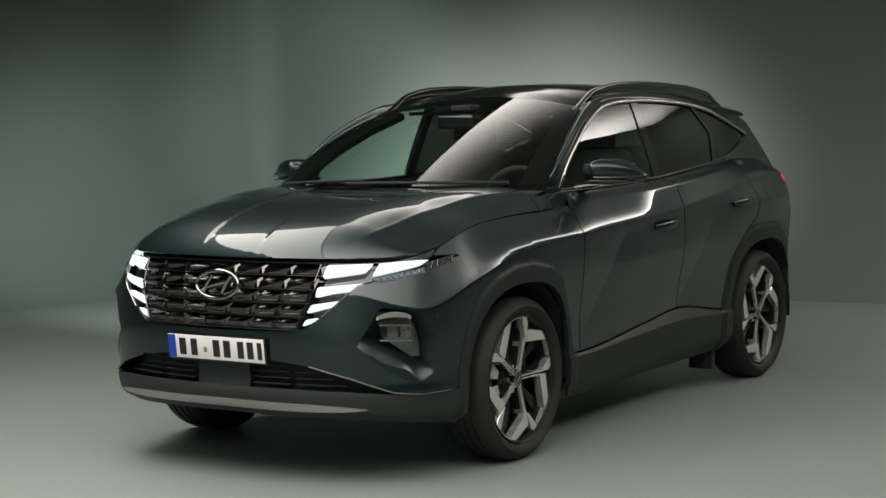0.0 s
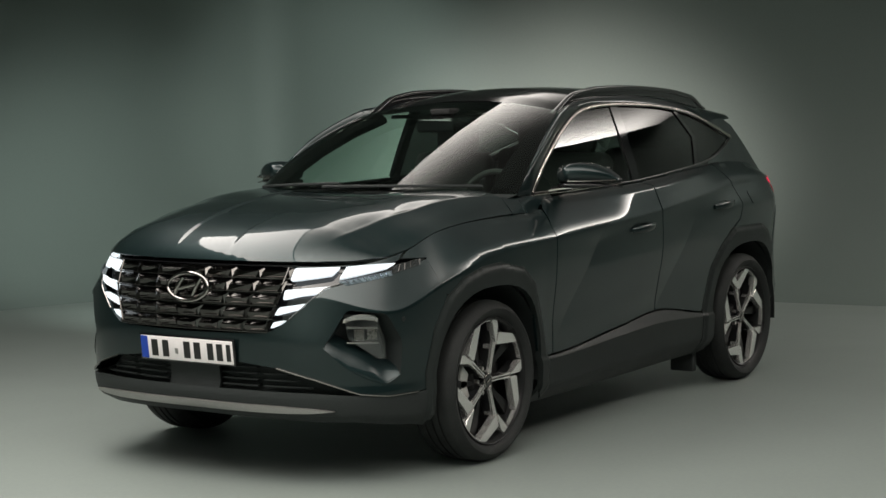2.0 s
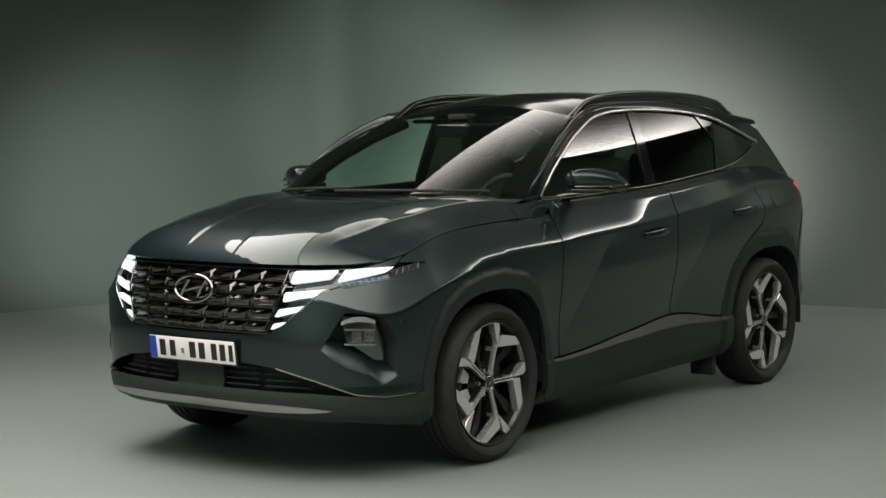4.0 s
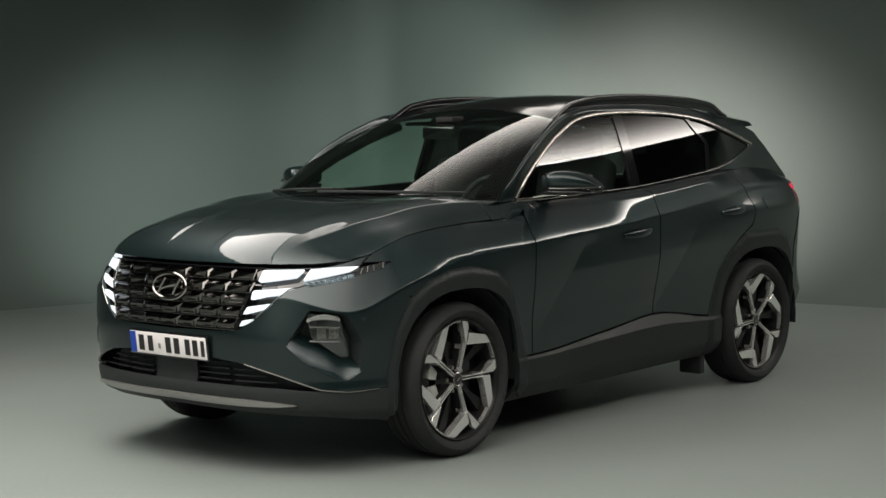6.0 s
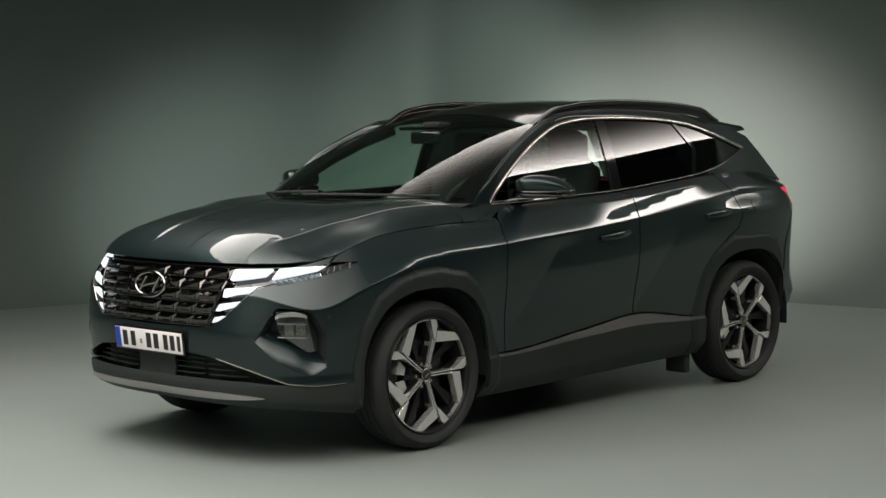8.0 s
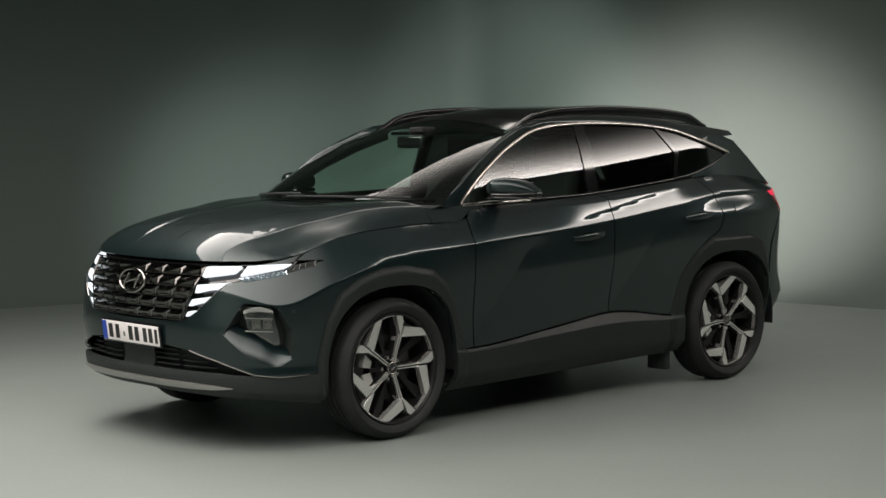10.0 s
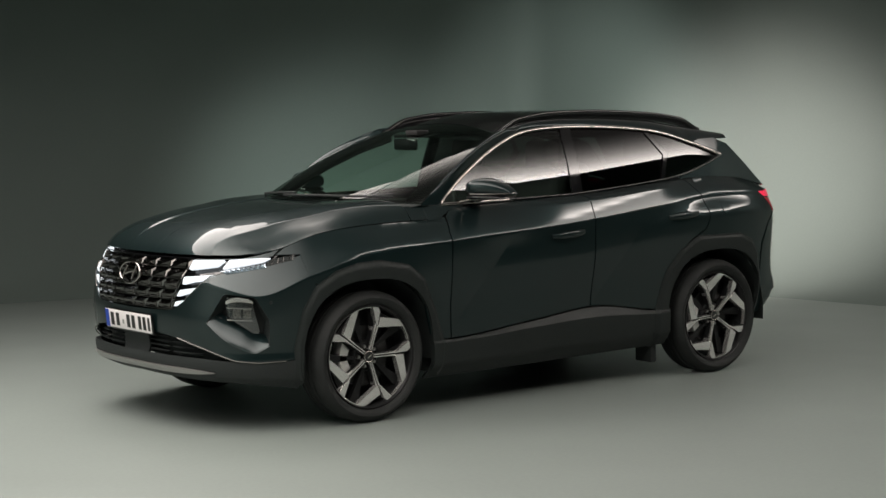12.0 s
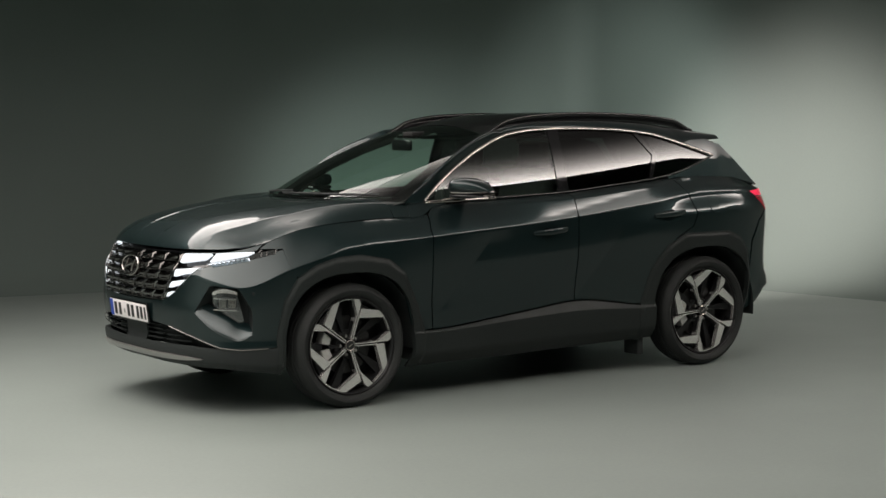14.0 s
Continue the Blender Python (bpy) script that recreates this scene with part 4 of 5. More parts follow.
# parking sensors let into the bumper's corners
for sgn in (1, -1):
    p, q = Vector(side(S(-0.6, -0.86), 0.693)), Vector(side(S(-0.6, -0.86), 0.693, 0.01))
    turn = Vector((0, -1, 0)).rotation_difference((q - p).normalized()).to_matrix().to_4x4()
    bm = spun([(0.0, -0.0016), (0.0085, -0.0016), (0.0095, 0.0), (0.0095, 0.004)], 20)
    bm.transform(Matrix.Translation(p) @ turn)
    part("parking_sensor", bm if sgn > 0 else mirrored(bm), CLADDING, car)

# number plate with its writing as plain bars
plate = empty("number_plate", car)
plate.matrix_basis = pose(-0.962, 0, 0.557, 0, -6, 0)
part("plate_sheet", box(0, 0, 0, 0.012, 0.53, 0.114, 0.004, 2), BLACK, plate)
part("plate_face", box(-0.006, 0, 0, 0.006, 0.514, 0.100, 0.0025, 2), PLATE, plate)
part("plate_strip", box(-0.0065, 0.236, 0, 0.0075, 0.042, 0.098, 0.002, 1), PLATEBLUE, plate)
for y, w in ((0.178, 0.046), (0.116, 0.044), (-0.005, 0.046), (-0.062, 0.046), (-0.135, 0.042), (-0.186, 0.042), (-0.235, 0.030)):
    part("plate_bar", box(-0.009, y, 0, 0.003, w * 0.8, 0.072, 0.001, 1), INK, plate)
part("plate_seal", box(-0.009, 0.055, -0.008, 0.003, 0.018, 0.024, 0.001, 1), SILVER, plate)
# badge: a tilted oval ring with a slanted bar shape
badge = empty("badge", car)
badge.matrix_basis = pose(-0.95, 0, 0.822, 0, 10, 0)
ring = [(0.0, 0.112 * math.cos(q), 0.058 * math.sin(q)) for q in (2 * math.pi * i / 40 for i in range(40))]
part("badge_ring", tube(ring, 0.015, 0.014, 8, True, up=(1, 0, 0)), GLINTCHROME, badge)
for y0, y1 in ((0.070, 0.030), (-0.030, -0.070)):
    part("badge_bar", tube([(0, y0, -0.036), (-0.005, (y0 + y1) / 2, 0), (0, y1, 0.036)], 0.015, 0.013, 6, up=(1, 0, 0)), GLINTCHROME, badge)
part("badge_bar", tube([(0, 0.052, -0.012), (-0.005, 0, 0), (0, -0.052, 0.012)], 0.015, 0.013, 6, up=(1, 0, 0)), GLINTCHROME, badge)

# glasshouse
DLO_TOP = spline((0.60, 1.152), (0.70, 1.235), (0.843, 1.333), (1.08, 1.457), (1.308, 1.535), (1.5, 1.557), (1.712, 1.563), (2.05, 1.553), (2.385, 1.520), (2.684, 1.440), (2.93, 1.365))
DLO_LOW = spline((0.60, 1.146), (1.0, 1.152), (1.57, 1.165), (2.0, 1.195), (2.35, 1.226), (2.52, 1.25), (2.72, 1.30), (2.93, 1.362))


def window_loop(xa, xb, edge_a=None, edge_b=None):
    """Between the window lines from xa to xb; the edges may lean: (bottom, middle, top)."""
    ea, eb = edge_a or (xa, xa, xa), edge_b or (xb, xb, xb)
    low = [(ea[0] + (eb[0] - ea[0]) * i / 20, DLO_LOW(ea[0] + (eb[0] - ea[0]) * i / 20) + 0.006) for i in range(21)]
    top = [(eb[2] + (ea[2] - eb[2]) * i / 20, DLO_TOP(eb[2] + (ea[2] - eb[2]) * i / 20) - 0.006) for i in range(21)]
    mid_b = (eb[1], (low[-1][1] + top[0][1]) / 2)
    mid_a = (ea[1], (low[0][1] + top[-1][1]) / 2)
    return low + ([mid_b] if edge_b else []) + top + ([mid_a] if edge_a else [])


def on_cabin(out):
    return lambda x, z: cabin(x, z, out)


panel("front_door_window", window_loop(0.63, 1.62, None, (1.59, 1.60, 1.61)), on_cabin(-0.006), GLASS, car, "lightly tinted front door window", step=0.05, both=True, thick=0.004)
panel("rear_door_window", window_loop(1.69, 2.36, (1.675, 1.685, 1.695), (2.325, 2.395, 2.275)), on_cabin(-0.006), PRIVACY, car, "dark privacy glass", step=0.05, both=True, thick=0.004)
panel("quarter_window", window_loop(2.36, 2.90, (2.365, 2.435, 2.315), None), on_cabin(-0.006), PRIVACY, car, "dark privacy glass", step=0.04, both=True, thick=0.004)
panel("door_pillar", window_loop(1.6, 1.69, (1.593, 1.603, 1.613), (1.672, 1.682, 1.692)), on_cabin(0.0), PILLAR, car, "gloss black door pillar", step=0.04, both=True, thick=0.02)
panel("window_divider", window_loop(2.36, 2.4, (2.327, 2.397, 2.277), (2.363, 2.433, 2.313)), on_cabin(0.0), PILLAR, car, step=0.03, both=True, thick=0.02)


def lean(p):
    return Vector((0, -0.93, 0.36))


top_line = [cabin(0.60 + 2.33 * i / 60, DLO_TOP(0.60 + 2.33 * i / 60), 0.004) for i in range(61)]
low_line = [cabin(0.60 + 2.33 * i / 60, DLO_LOW(0.60 + 2.33 * i / 60), 0.004) for i in range(61)]
twin("window_trim", tube(top_line, 0.020, 0.011, 8, up=lean, power=4), CHROME, car, "bright satin chrome window trim")
twin("window_trim", tube(low_line[:32] , 0.013, 0.010, 8, up=lean, power=4), BLACK, car)
twin("window_trim", tube(low_line[:14], 0.017, 0.012, 8, up=lean, power=4), CHROME, car, "bright satin chrome window trim")
twin("window_trim", tube(low_line[31:], 0.012, 0.010, 8, up=lean, power=4), BLACK, car)
# belt strip between doors and glass
gap = [(0.72 + 1.77 * i / 40, belt_z(0.72 + 1.77 * i / 40) - 0.002) for i in range(41)] + [(2.49 - 1.77 * i / 40, DLO_LOW(2.49 - 1.77 * i / 40)) for i in range(41)]
panel("belt_moulding", gap, on_cabin(-0.001), PILLAR, car, step=0.03, both=True, thick=0.01)
# painted corner between fender, door and window trim
def corner(u, v):
    x = 0.47 + 0.27 * u
    low = Vector(side(X0 + x, line_z[7](X0 + x) - 0.003))
    high = Vector(cabin(x, DLO_LOW(x) - 0.004 if x > 0.6 else 1.142 - 0.12 * (0.6 - x)))
    return tuple(low.lerp(high, v))


panel("window_corner", [(0, 0), (1, 0), (1, 1), (0, 1)], corner, PAINT, car, step=0.08, both=True, thick=0.012)
# rear pillar
pillar = [(2.49, belt_z(2.49)), (2.56, belt_z(2.56)), (2.75, belt_z(2.75)), (2.95, belt_z(2.95)), (3.1, belt_z(3.1)), (3.32, 1.158), (3.25, 1.225), (3.14, 1.335), (3.03, 1.435), (2.9, 1.475), (2.75, 1.47), (2.68, 1.452)]
pillar += [(2.72, DLO_TOP(2.72) + 0.012), (2.85, DLO_TOP(2.85) + 0.014), (2.95, 1.366), (2.85, DLO_LOW(2.85) - 0.008), (2.72, DLO_LOW(2.72) - 0.008), (2.6, DLO_LOW(2.6) - 0.006), (2.49, DLO_LOW(2.49) - 0.004)]
panel("rear_pillar", pillar, on_cabin(0.0), PAINT, car, step=0.03, both=True, thick=0.02)
panel("windscreen", [(-1, 0), (-1, 1), (1, 1), (1, 0)], screen, GLASS, car, "tinted windscreen with a black border", step=0.06, thick=0.005, flip=True)


def cowl_strip(u, v):
    """The black scuttle between the bonnet's rear edge and the glass."""
    y = 0.75 * u
    ahead = Vector((rear_edge(abs(y)) - 0.02, y, hood(rear_edge(abs(y)) - 0.02, y)[2] - 0.012))
    return tuple(ahead.lerp(Vector(screen(u, 0.012, -0.003)), v))


rear_edge = spline((0.0, 0.17), (0.25, 0.20), (0.45, 0.26), (0.60, 0.30), (0.75, 0.355))
panel("scuttle", [(-1, 0), (1, 0), (1, 1), (-1, 1)], cowl_strip, MATTE, car, "black plastic scuttle under the windscreen", step=0.05, thick=0.0, flip=True)
frit = [(-1, 0), (-1, 1), (1, 1), (1, 0)]
hole = rounded([(-0.955, 0.035), (-0.95, 0.92), (-0.2, 0.91), (-0.16, 0.80), (0.16, 0.80), (0.2, 0.91), (0.95, 0.92), (0.955, 0.035)], 0.04, 3)
panel("windscreen_border", frit, lambda u, v: screen(u, v, -0.008), FRIT, car, holes=(hole,), step=0.05, thick=0.003, flip=True)


# pillars and roof sides, a bulged band between the window trim and the glass or roof
def rail_inner(t):
    x = 0.45 + 2.58 * t
    if x < 1.17:
        v = (x - 0.45) / (1.155 - 0.45)
        v = min(1.0, max(0.0, v * 1.0))
        return Vector(screen(-1.0, v, -0.002))
    return Vector(roof(x, -0.545, 0.0))


def rail_outer(t):
    x = 0.58 + 2.46 * t
    z = DLO_TOP(x) + 0.010 if x < 2.66 else 1.456 + (x - 2.66) * 0.04
    return Vector(cabin(x, z, 0.0))


def band(u, v):
    u, v = min(1.02, max(-0.02, u)), v
    a, b = rail_outer(u), rail_inner(u)
    p = a.lerp(b, v)
    k = 4 * v * (1 - v) * (0.022 + 0.019 * (1 - smooth(0.25, 0.45, u))) * smooth(0.0, 0.15, u)
    n = Vector((-0.35 if u < 0.25 else 0.0, -0.6, 0.75)).normalized()
    return tuple(p + n * k)


panel("roof_side", [(0, 0), (1, 0), (1, 1), (0, 1)], band, PAINT, car, "painted pillar and roof side", step=0.02, both=True, thick=0.0)
roof_loop = [(1.205 - 0.045 * (a / 0.55) ** 2 + 0.006, -a) for a in (0.0, 0.2, 0.4, 0.5, 0.548)] + [(1.4, -0.548), (1.9, -0.548), (2.5, -0.548), (3.02, -0.548), (3.04, 0.0)]
panel("roof_panel", roof_loop, roof, ROOFGLASS, car, "gloss black panoramic roof", step=0.06, joined=True, thick=0.01)
# spoiler
sp = [(2.88, 0.0), (2.88, -0.56), (3.02, -0.60), (3.07, -0.56), (3.11, 0.0)]
panel("roof_spoiler", sp, lambda x, y: (x, y, roof_mid(2.88) - 0.046 - (x - 2.88) * 0.14 - 0.014 * (abs(y) / 0.58) ** 3), PAINT, car, "painted roof spoiler", step=0.04, joined=True, thick=0.035)
# tailgate glass and skin
panel("rear_screen", [(-0.62, 0), (-0.55, 1), (0.55, 1), (0.62, 0)], lambda y, v: (3.37 - 0.30 * v - 0.10 * (y / 0.6) ** 2, y, 1.16 + 0.34 * v), PRIVACY, car, "dark rear screen", step=0.08, thick=0.004)
tail = [(S(3.40, -0.68), 0.80), (REAR, 0.80), (REAR, 1.16), (S(3.40, -0.68), 1.16)]
panel("tailgate", tail, on_side(0), PAINT, car, step=0.06, joined=True)
rbump = [(X0 + 3.05, 0.335), (S(3.22, -0.875), 0.385), (S(3.35, -0.8), 0.45), (REAR, 0.455), (REAR, 0.795), (S(3.40, -0.68), 0.795), (S(3.40, -0.68), 1.03), (S(3.32, -0.79), 1.01), (S(3.2, -0.86), 0.92), (X0 + 3.13, 0.79)]
panel("rear_bumper", rbump, on_side(0.004), PAINT, car, step=0.05, joined=True)
panel("tail_lamp", [(S(3.15, -0.88), 1.124), (S(3.22, -0.87), 1.092), (S(3.42, -0.72), 1.085), (S(3.46, -0.65), 1.13), (S(3.30, -0.835), 1.132)], on_side(0.006), REDLAMP, car, "glowing red tail lamp bar", step=0.02, both=True, thick=0.02)
panel("tail_lamp", [(S(3.21, -0.87), 1.084), (S(3.33, -0.81), 0.985), (S(3.42, -0.72), 0.99), (S(3.42, -0.72), 1.078)], on_side(0.004), REDDIM, car, "dim red tail lamp blade", step=0.02, both=True, thick=0.02)

# ---- mirrors, rails, handles ----
def blob(loops):
    """A closed skin over rings of equal length."""
    bm = bmesh.new()
    rings = [[bm.verts.new(p) for p in l] for l in loops]
    n = len(rings[0])
    for a, b in zip(rings, rings[1:]):
        for j in range(n):
            bm.faces.new((a[j], a[(j + 1) % n], b[(j + 1) % n], b[j]))
    bm.faces.new(rings[0][::-1]), bm.faces.new(rings[-1])
    return bm


def mirror_shell(z0, z1, grow=0.0):
    rings = []
    for i in range(17):
        t = i / 16
        y = -0.825 - 0.272 * t
        full = 0.84 + 0.16 * smooth(0, 0.3, t) if t < 0.3 else max(0.05, 1 - ((t - 0.3) / 0.72) ** 2.3) ** 0.75
        deep = max(0.12, 1 - max(0.0, (t - 0.10) / 0.92) ** 1.35) ** 0.7 * (0.75 + 0.25 * smooth(0, 0.25, t))
        front, rear = 0.875 - 0.19 * deep, 0.885
        hi, lo = z0 + (z1 - z0) * full, z0 + 0.012 * t * t
        ring = []
        for j in range(24):
            q = 2 * math.pi * j / 24
            c, s = math.cos(q), math.sin(q)
            c, s = math.copysign(abs(c) ** 0.7, c), math.copysign(abs(s) ** 0.7, s)
            ring.append(((front + rear) / 2 + (rear - front) / 2 * c * (1 + grow), y, (hi + lo) / 2 + (hi - lo) / 2 * s))
        rings.append(ring)
    return blob(rings)


for sgn in (1, -1):
    m = empty("wing_mirror", car)
    for nm, bm, mat, lb in (("mirror_shell", mirror_shell(1.193, 1.290), PAINT, "painted mirror shell"), ("mirror_base", mirror_shell(1.168, 1.202, -0.04), BLACK, "gloss black mirror base"),
                            ("mirror_arm", tube([(0.80, -0.76, 1.16), (0.82, -0.82, 1.165), (0.83, -0.88, 1.18)], 0.09, 0.03, 8), BLACK, ""),
                            ("turn_signal", tube([(0.70, -0.90, 1.206), (0.725, -0.98, 1.205), (0.79, -1.06, 1.206), (0.87, -1.096, 1.21)], 0.012, 0.008, 6), CHROME, "thin bright turn signal strip"),
                            ("mirror_trim", tube([(0.72, -0.785, 1.158), (0.745, -0.85, 1.168), (0.755, -0.93, 1.174), (0.79, -1.02, 1.180), (0.855, -1.075, 1.188), (0.88, -1.088, 1.194)], 0.014, 0.012, 8, power=3), CHROME, "satin chrome strip under the mirror"),
                            ("mirror_glass", box(0.888, -0.945, 1.238, 0.004, 0.16, 0.055, 0.001), BLACK, "")):
        part(nm, bm if sgn > 0 else mirrored(bm), mat, m, lb)

rail_line = []
for i in range(41):
    t = i / 40
    x = 1.12 + 1.75 * t
    lift = min(1.0, smooth(0, 0.14, t), smooth(0, 0.10, 1 - t))
    base = Vector(roof(x, -0.565))
    rail_line.append(base + Vector((0, 0.0, 0.004 + 0.046 * lift)))
twin("roof_rail", tube(rail_line, 0.03, 0.028, 10, power=3), BLACK, car, "gloss black roof rail")
twin("rail_web", tube([p - Vector((0, 0, 0.022)) for p in rail_line], 0.016, 0.05, 8, power=4), BLACK, car)

for hx, hz in ((1.41, 0.935), (2.37, 1.0)):
    s0 = X0 + hx
    grip = [side(s0 - 0.125 + 0.25 * i / 16, hz + 0.016 * i / 16, 0.006 + 0.026 * math.sin(math.pi * min(1, max(0, (i - 0.5) / 15))) ** 0.7) for i in range(17)]
    twin("door_handle", tube(grip, 0.022, 0.040, 12, up=(0, 0, 1), power=2.4, scales=[0.35 + 0.65 * math.sin(math.pi * min(1.0, (i + 1.2) / 17 * 0.9)) ** 0.6 for i in range(17)]), PAINT, car, "painted door handle")
    cup = rounded([(s0 - 0.075, hz - 0.012), (s0 - 0.035, hz - 0.048), (s0 + 0.035, hz - 0.046), (s0 + 0.075, hz - 0.006), (s0 + 0.05, hz + 0.03), (s0 - 0.05, hz + 0.026)], 0.025, 4)
    # the shade in the handle's recess is put in as gloss black
    panel("handle_cup", cup, lambda s, z, c=(s0, hz - 0.012): side(s, z, 0.002 - 0.016 * max(0.0, 1 - ((s - c[0]) / 0.07) ** 2 - ((z - c[1]) / 0.036) ** 2) ** 0.5), BLACK, car, "recess behind the handle, its shade painted black", step=0.012, both=True, thick=0.0)
fuel = rounded([(X0 + 2.73, 0.995), (X0 + 2.99, 0.99), (X0 + 3.0, 1.06), (X0 + 2.72, 1.07)], 0.03, 3)
panel("fuel_flap", fuel, on_side(0.003), PAINT, car, step=0.03, thick=0.006)


# ---- wheels ----
def polar(r, deg):
    return r * math.cos(radians(deg)), r * math.sin(radians(deg))


def wheel(x, turn, mirror):
    w = empty("wheel", car)
    y = -0.812
    R, RIM = 0.357, 0.284
    tyre_profile = [(RIM - 0.006, 0.085), (RIM + 0.015, 0.108), (RIM + 0.035, 0.116), (R - 0.022, 0.105), (R - 0.008, 0.092), (R - 0.001, 0.07), (R, 0.045), (R - 0.007, 0.043), (R - 0.007, 0.035), (R, 0.033), (R, 0.006), (R - 0.007, 0.004),
                    (R - 0.007, -0.004), (R, -0.006), (R, -0.033), (R - 0.007, -0.035), (R - 0.007, -0.043), (R, -0.045), (R - 0.001, -0.07), (R - 0.008, -0.092), (R - 0.022, -0.105), (RIM + 0.043, -0.114), (RIM + 0.036, -0.117), (RIM + 0.022, -0.113), (RIM + 0.010, -0.104), (RIM + 0.005, -0.098), (RIM - 0.006, -0.088)]
    place = lambda bm: (bm.transform(Matrix.Translation((x, y, 0.357))), mirrored(bm) if mirror else bm)[1]
    part("tyre", place(spun(tyre_profile, 96)), RUBBER, w, "black rubber tyre", 30)
    part("rim", place(spun([(RIM, -0.094), (RIM - 0.006, -0.100), (RIM - 0.014, -0.094), (RIM - 0.022, -0.06), (RIM - 0.03, 0.0), (RIM - 0.02, 0.09), (RIM - 0.006, 0.09)], 72)), RIMBLACK, w, "black lacquered rim barrel")
    part("brake_disc", place(spun([(0.06, -0.018), (0.165, -0.018), (0.165, 0.004), (0.06, 0.004)], 48)), DISC, w)
    part("hub", place(spun([(0.0, -0.045), (0.075, -0.045), (0.085, -0.035), (0.09, 0.0), (0.09, 0.05)], 32)), RIMBLACK, w)
    part("brake_back", place(spun([(0.0, 0.03), (RIM - 0.03, 0.03)], 32)), RIMBLACK, w)
    cal = [polar(0.175, a) for a in range(150, 215, 8)] + [polar(0.115, a) for a in range(212, 148, -8)]
    part("brake_caliper", place(prism(cal, -0.045, 0.02, 0.008)), CALIPER, w, "grey brake caliper")
    q = RIM - 0.008
    for k in range(5):
        a = turn + 72 * k
        # the groove-split arm
        for o in (-1, 1):
            loop = []
            for r in (0.035, 0.10, 0.60 * q, 0.66 * q):
                px, pz = polar(r, a)
                tx, tz = -math.sin(radians(a)), math.cos(radians(a))
                loop.append((px + tx * o * 0.0035, pz + tz * o * 0.0035))
            for r, wd in ((0.66 * q, 0.015), (0.60 * q, 0.012), (0.10, 0.009), (0.035, 0.009)):
                px, pz = polar(r, a)
                tx, tz = -math.sin(radians(a)), math.cos(radians(a))
                loop.append((px + tx * o * wd, pz + tz * o * wd))
            part("spoke", place(prism(loop if o > 0 else loop, -0.078, -0.03, 0.002)), ALLOY, w, "machined silver spoke edge")
        # wide blade on one side, narrow one on the other, a thin bright edge along the rim
        big = [polar(r * q, a - d) for r, d in ((0.60, 3.2), (0.62, 1.6), (0.80, 1.3), (0.975, 27), (0.985, 31), (0.985, 39), (0.955, 38))]
        small = [polar(r * q, a + d) for r, d in ((0.62, 3.0), (0.62, 1.6), (0.89, 1.2), (0.985, 5), (0.985, 14), (0.95, 13))]
        for loop in (big, small):
            part("spoke_blade", place(prism(loop, -0.090, -0.055, 0.0025)), ALLOY, w, "machined silver spoke blade")
        edge = [polar(1.0 * q, a + d) for d in range(15, 39, 4)] + [polar(0.955 * q, a + d) for d in range(35, 14, -4)]
        part("spoke_edge", place(prism(edge, -0.088, -0.06, 0.0015)), ALLOY, w)
        arm = [polar(r * q, a + d) for r, d in ((0.16, 12), (0.58, 4), (0.90, 11), (0.97, 13), (0.97, -34), (0.84, -8), (0.60, -4), (0.16, -12))]
        part("spoke_back", place(prism(arm, -0.066, -0.02, 0.004)), RIMBLACK, w)
        # dark secondary vane with a row of studs
        vane = [polar(r * q, a + d) for r, d in ((0.25, -26), (0.97, -31), (0.97, -44), (0.27, -38))]
        part("spoke_vane", place(prism(vane, -0.045, -0.015, 0.006)), RIMBLACK, w)
        bx, bz = polar(0.056, a + 36)
        part("wheel_nut", place(spun([(0.0, -0.062), (0.009, -0.062), (0.011, -0.045)], 10, Matrix.Translation((bx, 0, bz)))), STEEL, w)
    part("hub_cap", place(spun([(0.0, -0.078), (0.026, -0.077), (0.031, -0.072), (0.033, -0.04)], 28)), BLACK, w, "black hub cap with a chrome ring")
    part("cap_ring", place(tube([(0.029 * math.cos(2 * math.pi * i / 28), -0.077, 0.029 * math.sin(2 * math.pi * i / 28)) for i in range(28)], 0.004, 0.004, 6, True, up=(0, 1, 0))), CHROME, w)
    part("cap_mark", place(tube([(-0.012, -0.080, -0.008), (0.0, -0.080, 0.0), (0.012, -0.080, 0.008)], 0.008, 0.003, 6, up=(0, 1, 0))), CHROME, w)
    return w


wheel(0.0, 0, False)
wheel(2.68, 40, False)
wheel(0.0, 14, True)
wheel(2.68, 55, True)


# wheel houses, underbody and cabin floor
def wheel_house(cx):
    for sgn in (1, -1):
        vs, fs = [], []
        for i in range(25):
            q = math.pi * (1.06 - 1.10 * i / 24)
            for y in (-0.90, -0.55):
                vs.append((cx + 0.445 * math.cos(q), sgn * y, 0.355 + 0.445 * math.sin(q)))
        k = len(vs)
        fs = [(2 * i, 2 * i + 1, 2 * i + 3, 2 * i + 2) for i in range(24)]
        fs.append(tuple(range(1, 50, 2)))
        mesh_object("wheel_house", vs, fs, MATTE, car)


wheel_house(0.0), wheel_house(2.68)
part("underbody", box(1.42, 0, 0.27, 3.5, 1.15, 0.12, 0.03), MATTE, car, "black underbody")
part("underbody", box(1.34, 0, 0.27, 1.75, 1.60, 0.12, 0.03), MATTE, car)
for sgn in (1, -1):
    part("mud_flap", box(2.20, sgn * 0.76, 0.17, 0.05, 0.14, 0.14, 0.01), MATTE, car)

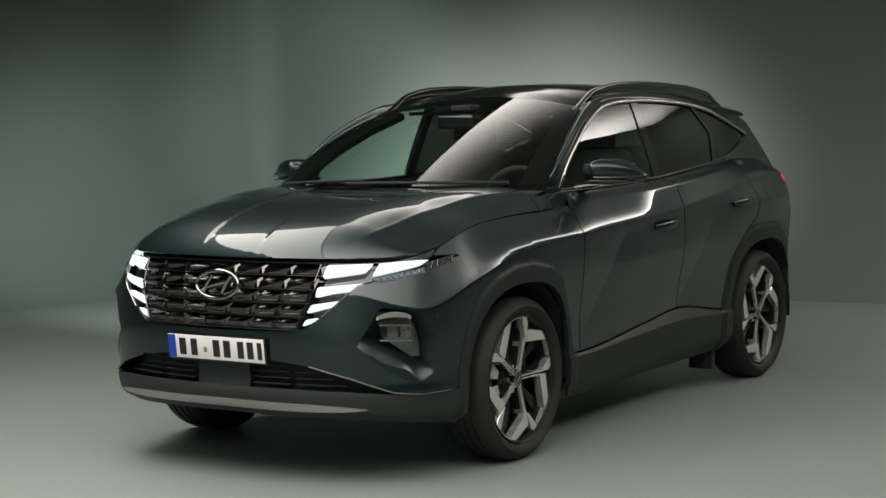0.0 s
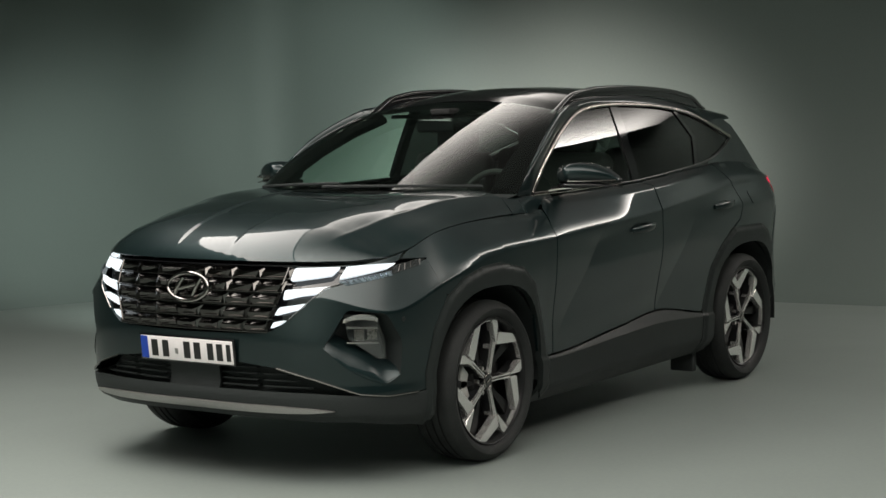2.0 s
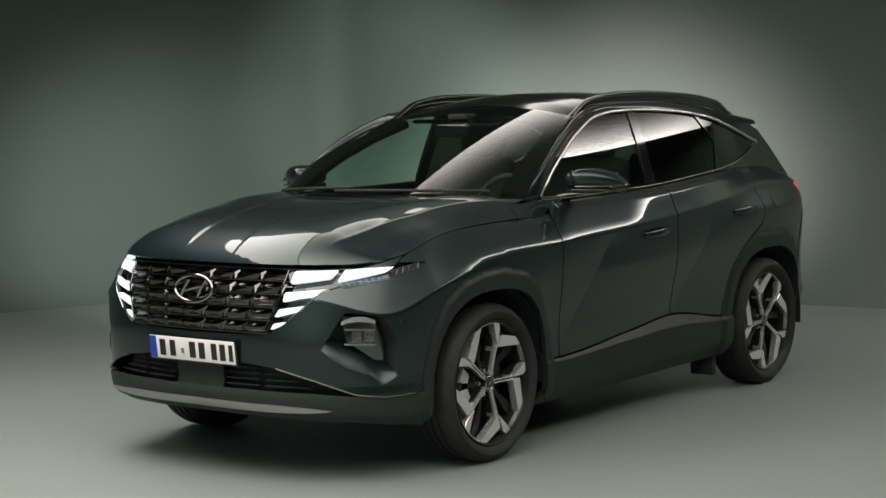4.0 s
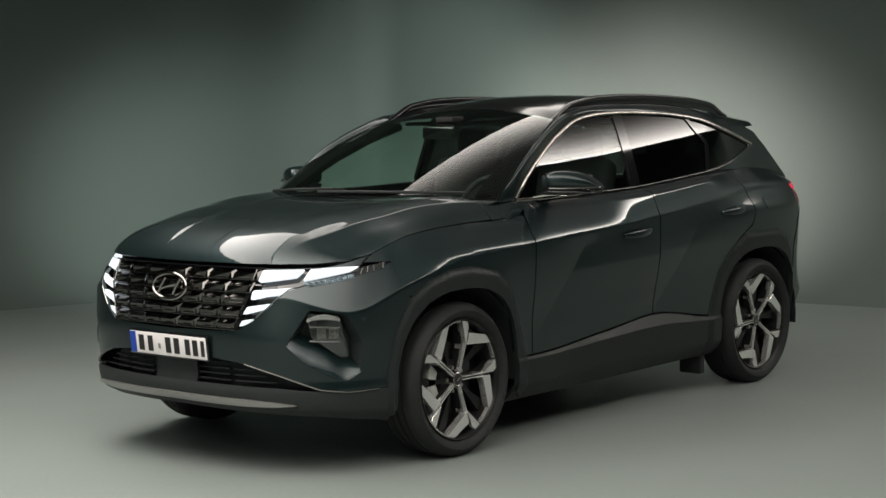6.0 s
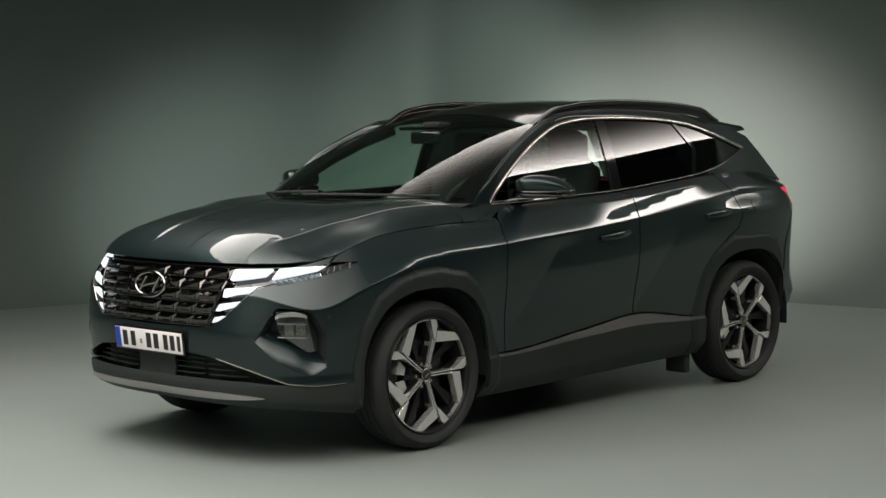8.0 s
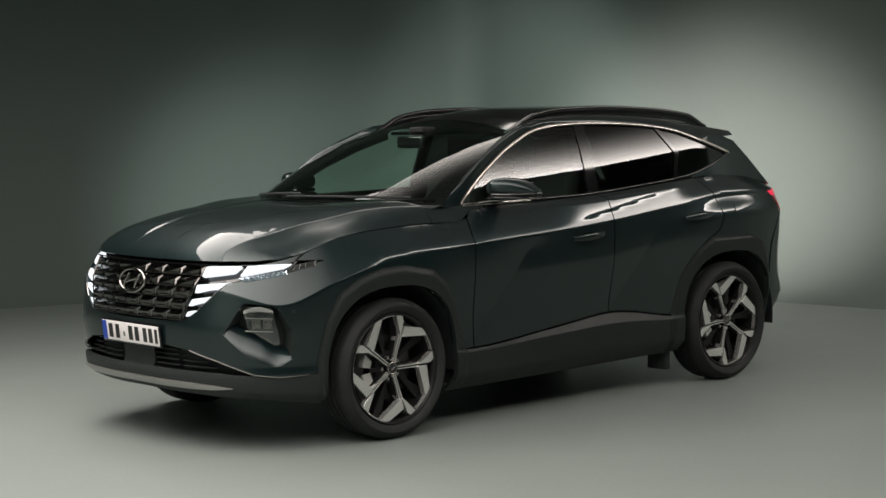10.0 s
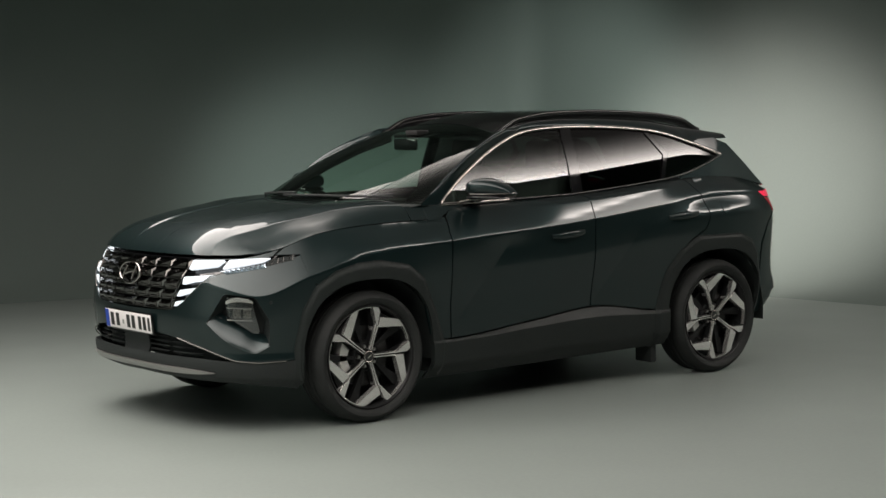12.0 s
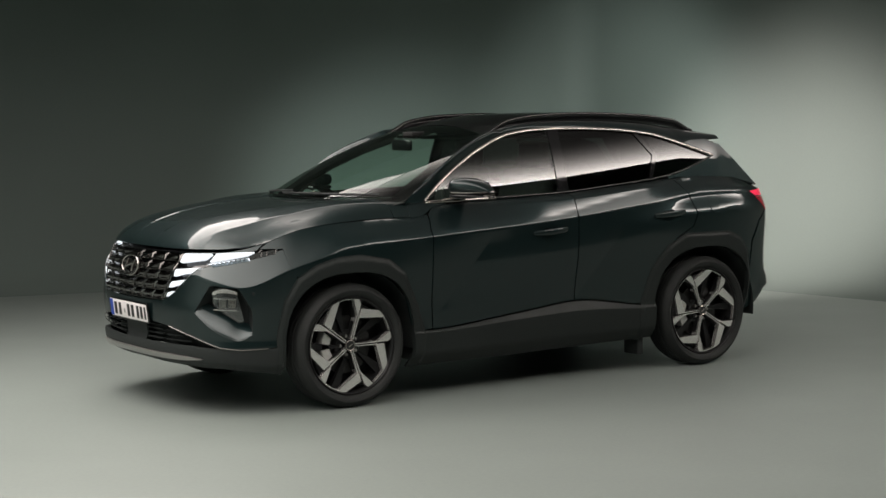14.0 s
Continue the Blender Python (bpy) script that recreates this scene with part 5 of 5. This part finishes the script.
# cabin: dark trim, seats and steering wheel seen through the glass
part("cabin_floor", box(1.75, 0, 0.45, 2.7, 1.5, 0.06, 0.01), CLOTH, car)
part("dashboard", box(0.66, 0, 0.985, 0.50, 1.36, 0.22, 0.06, 3), CLOTH, car, "dark dashboard")
part("engine_wall", box(0.44, 0, 0.76, 0.06, 1.36, 0.56, 0.01), CLOTH, car)
for sgn in (1, -1):
    part("door_trim", box(1.5, sgn * 0.745, 0.80, 1.85, 0.05, 0.60, 0.02), CLOTH, car)
for x, y in ((1.30, -0.37), (1.30, 0.37), (2.15, -0.36), (2.15, 0.36)):
    part("seat_cushion", box(x - 0.02, y, 0.72, 0.52, 0.50, 0.16, 0.05, 3), CLOTH, car)
    part("seat_back", box(x + 0.30, y, 1.02, 0.13, 0.48, 0.60, 0.05, 3, Matrix.Rotation(radians(14), 4, "Y")), CLOTH, car, "dark seat back")
    part("head_rest", box(x + 0.40, y, 1.395, 0.09, 0.25, 0.17, 0.035, 3), CLOTH, car)
hoop = [(0.86 + 0.06 * math.sin(q), -0.37 + 0.18 * math.cos(q), 1.07 + 0.17 * math.sin(q)) for q in (2 * math.pi * i / 36 for i in range(36))]
part("steering_wheel", tube(hoop, 0.03, 0.03, 8, True, up=(1, 0, -0.3)), CLOTH, car, "dark steering wheel")
part("steering_hub", box(0.86, -0.37, 1.06, 0.05, 0.15, 0.09, 0.02, 2), CLOTH, car)
part("cabin_mirror", box(0.93, 0, 1.47, 0.03, 0.22, 0.07, 0.015, 3), BLACK, car, "rear-view mirror")
part("camera_housing", box(1.02, 0, 1.54, 0.10, 0.12, 0.03, 0.01, 2), CLOTH, car)
for sgn in (1, -1):
    post = [Vector(screen(0.90, v, -0.045)) for v in (0.1, 0.3, 0.5, 0.75, 1.0)]
    part("pillar_trim", tube([(p.x, sgn * p.y, p.z) for p in post], 0.11, 0.05, 8, power=3), FRIT, car)
part("headliner", box(2.0, 0, 1.515, 1.66, 0.9, 0.02, 0.005), CLOTH, car)
# unseen board, added to keep the tail lamps' glow out of the cabin
part("boot_trim", box(2.98, 0, 0.82, 0.05, 1.36, 0.66, 0.02), CLOTH, car)
part("engine_block", box(-0.15, 0, 0.62, 1.0, 1.0, 0.5, 0.05), MATTE, car)

# wipers, aerial and washer jets
for a, b in (((0.13, 0.10), (0.34, -0.62)), ((0.16, 0.62), (0.22, 0.02))):
    pts = []
    for i in range(9):
        t = i / 8
        u = (a[1] + (b[1] - a[1]) * t) / 0.74
        p = screen(u, 0.02 + 0.03 * t, 0.012)
        pts.append(p)
    part("wiper", tube(pts, 0.012, 0.014, 6), MATTE, car, "black wiper blade")
fin = [(2.60, 0, roof(2.60, 0)[2]), (2.70, 0, roof(2.70, 0)[2] + 0.022), (2.79, 0, roof(2.79, 0)[2] + 0.034)]
part("roof_aerial", tube(fin, 0.03, 0.035, 8, scales=[0.3, 0.8, 1.0]), PAINT, car, "painted shark-fin aerial")

# pieces that belong to a larger part hang under it
def middle(o):
    return sum((Vector(c) for c in o.bound_box), Vector()) / 8


def gather(owner_name, piece_names, both_sides=True):
    owners = [o for o in car.children if o.name.split(".")[0] == owner_name]
    for o in list(car.children):
        if o.name.split(".")[0] in piece_names:
            best = min(owners, key=lambda p: (middle(p) - middle(o)).length)
            o.parent = best


gather("grille_back", ("grille_fin", "grille_bar"))
for nm, pieces in (("headlamp", ("daytime_lamp", "lamp_tip", "lamp_strip")), ("fog_lamp_pod", ("fog_lamp", "fog_lens", "lamp_bar", "lamp_element", "lamp_reflector", "lamp_pocket"))):
    for sgn in (-1, 1):
        hub = empty(nm, car)
        for o in list(car.children):
            if o.name.split(".")[0] in pieces and middle(o).y * sgn > 0:
                o.parent = hub
gather("front_door", ("front_door_window",))
gather("rear_door", ("rear_door_window",))
doors = [o for o in car.children if o.name.split(".")[0] in ("front_door", "rear_door")]
for o in list(car.children):
    if o.name.split(".")[0] in ("door_handle", "handle_cup"):
        o.parent = min(doors, key=lambda p: (middle(p) - middle(o)).length)
gather("intake_back", ("intake_slat", "intake_centre"))
gather("windscreen", ("windscreen_border", "wiper"))
for a, b in (("grille_back", "grille"), ("intake_back", "lower_intake")):
    for o in car.children:
        if o.name == a:
            o.name = b
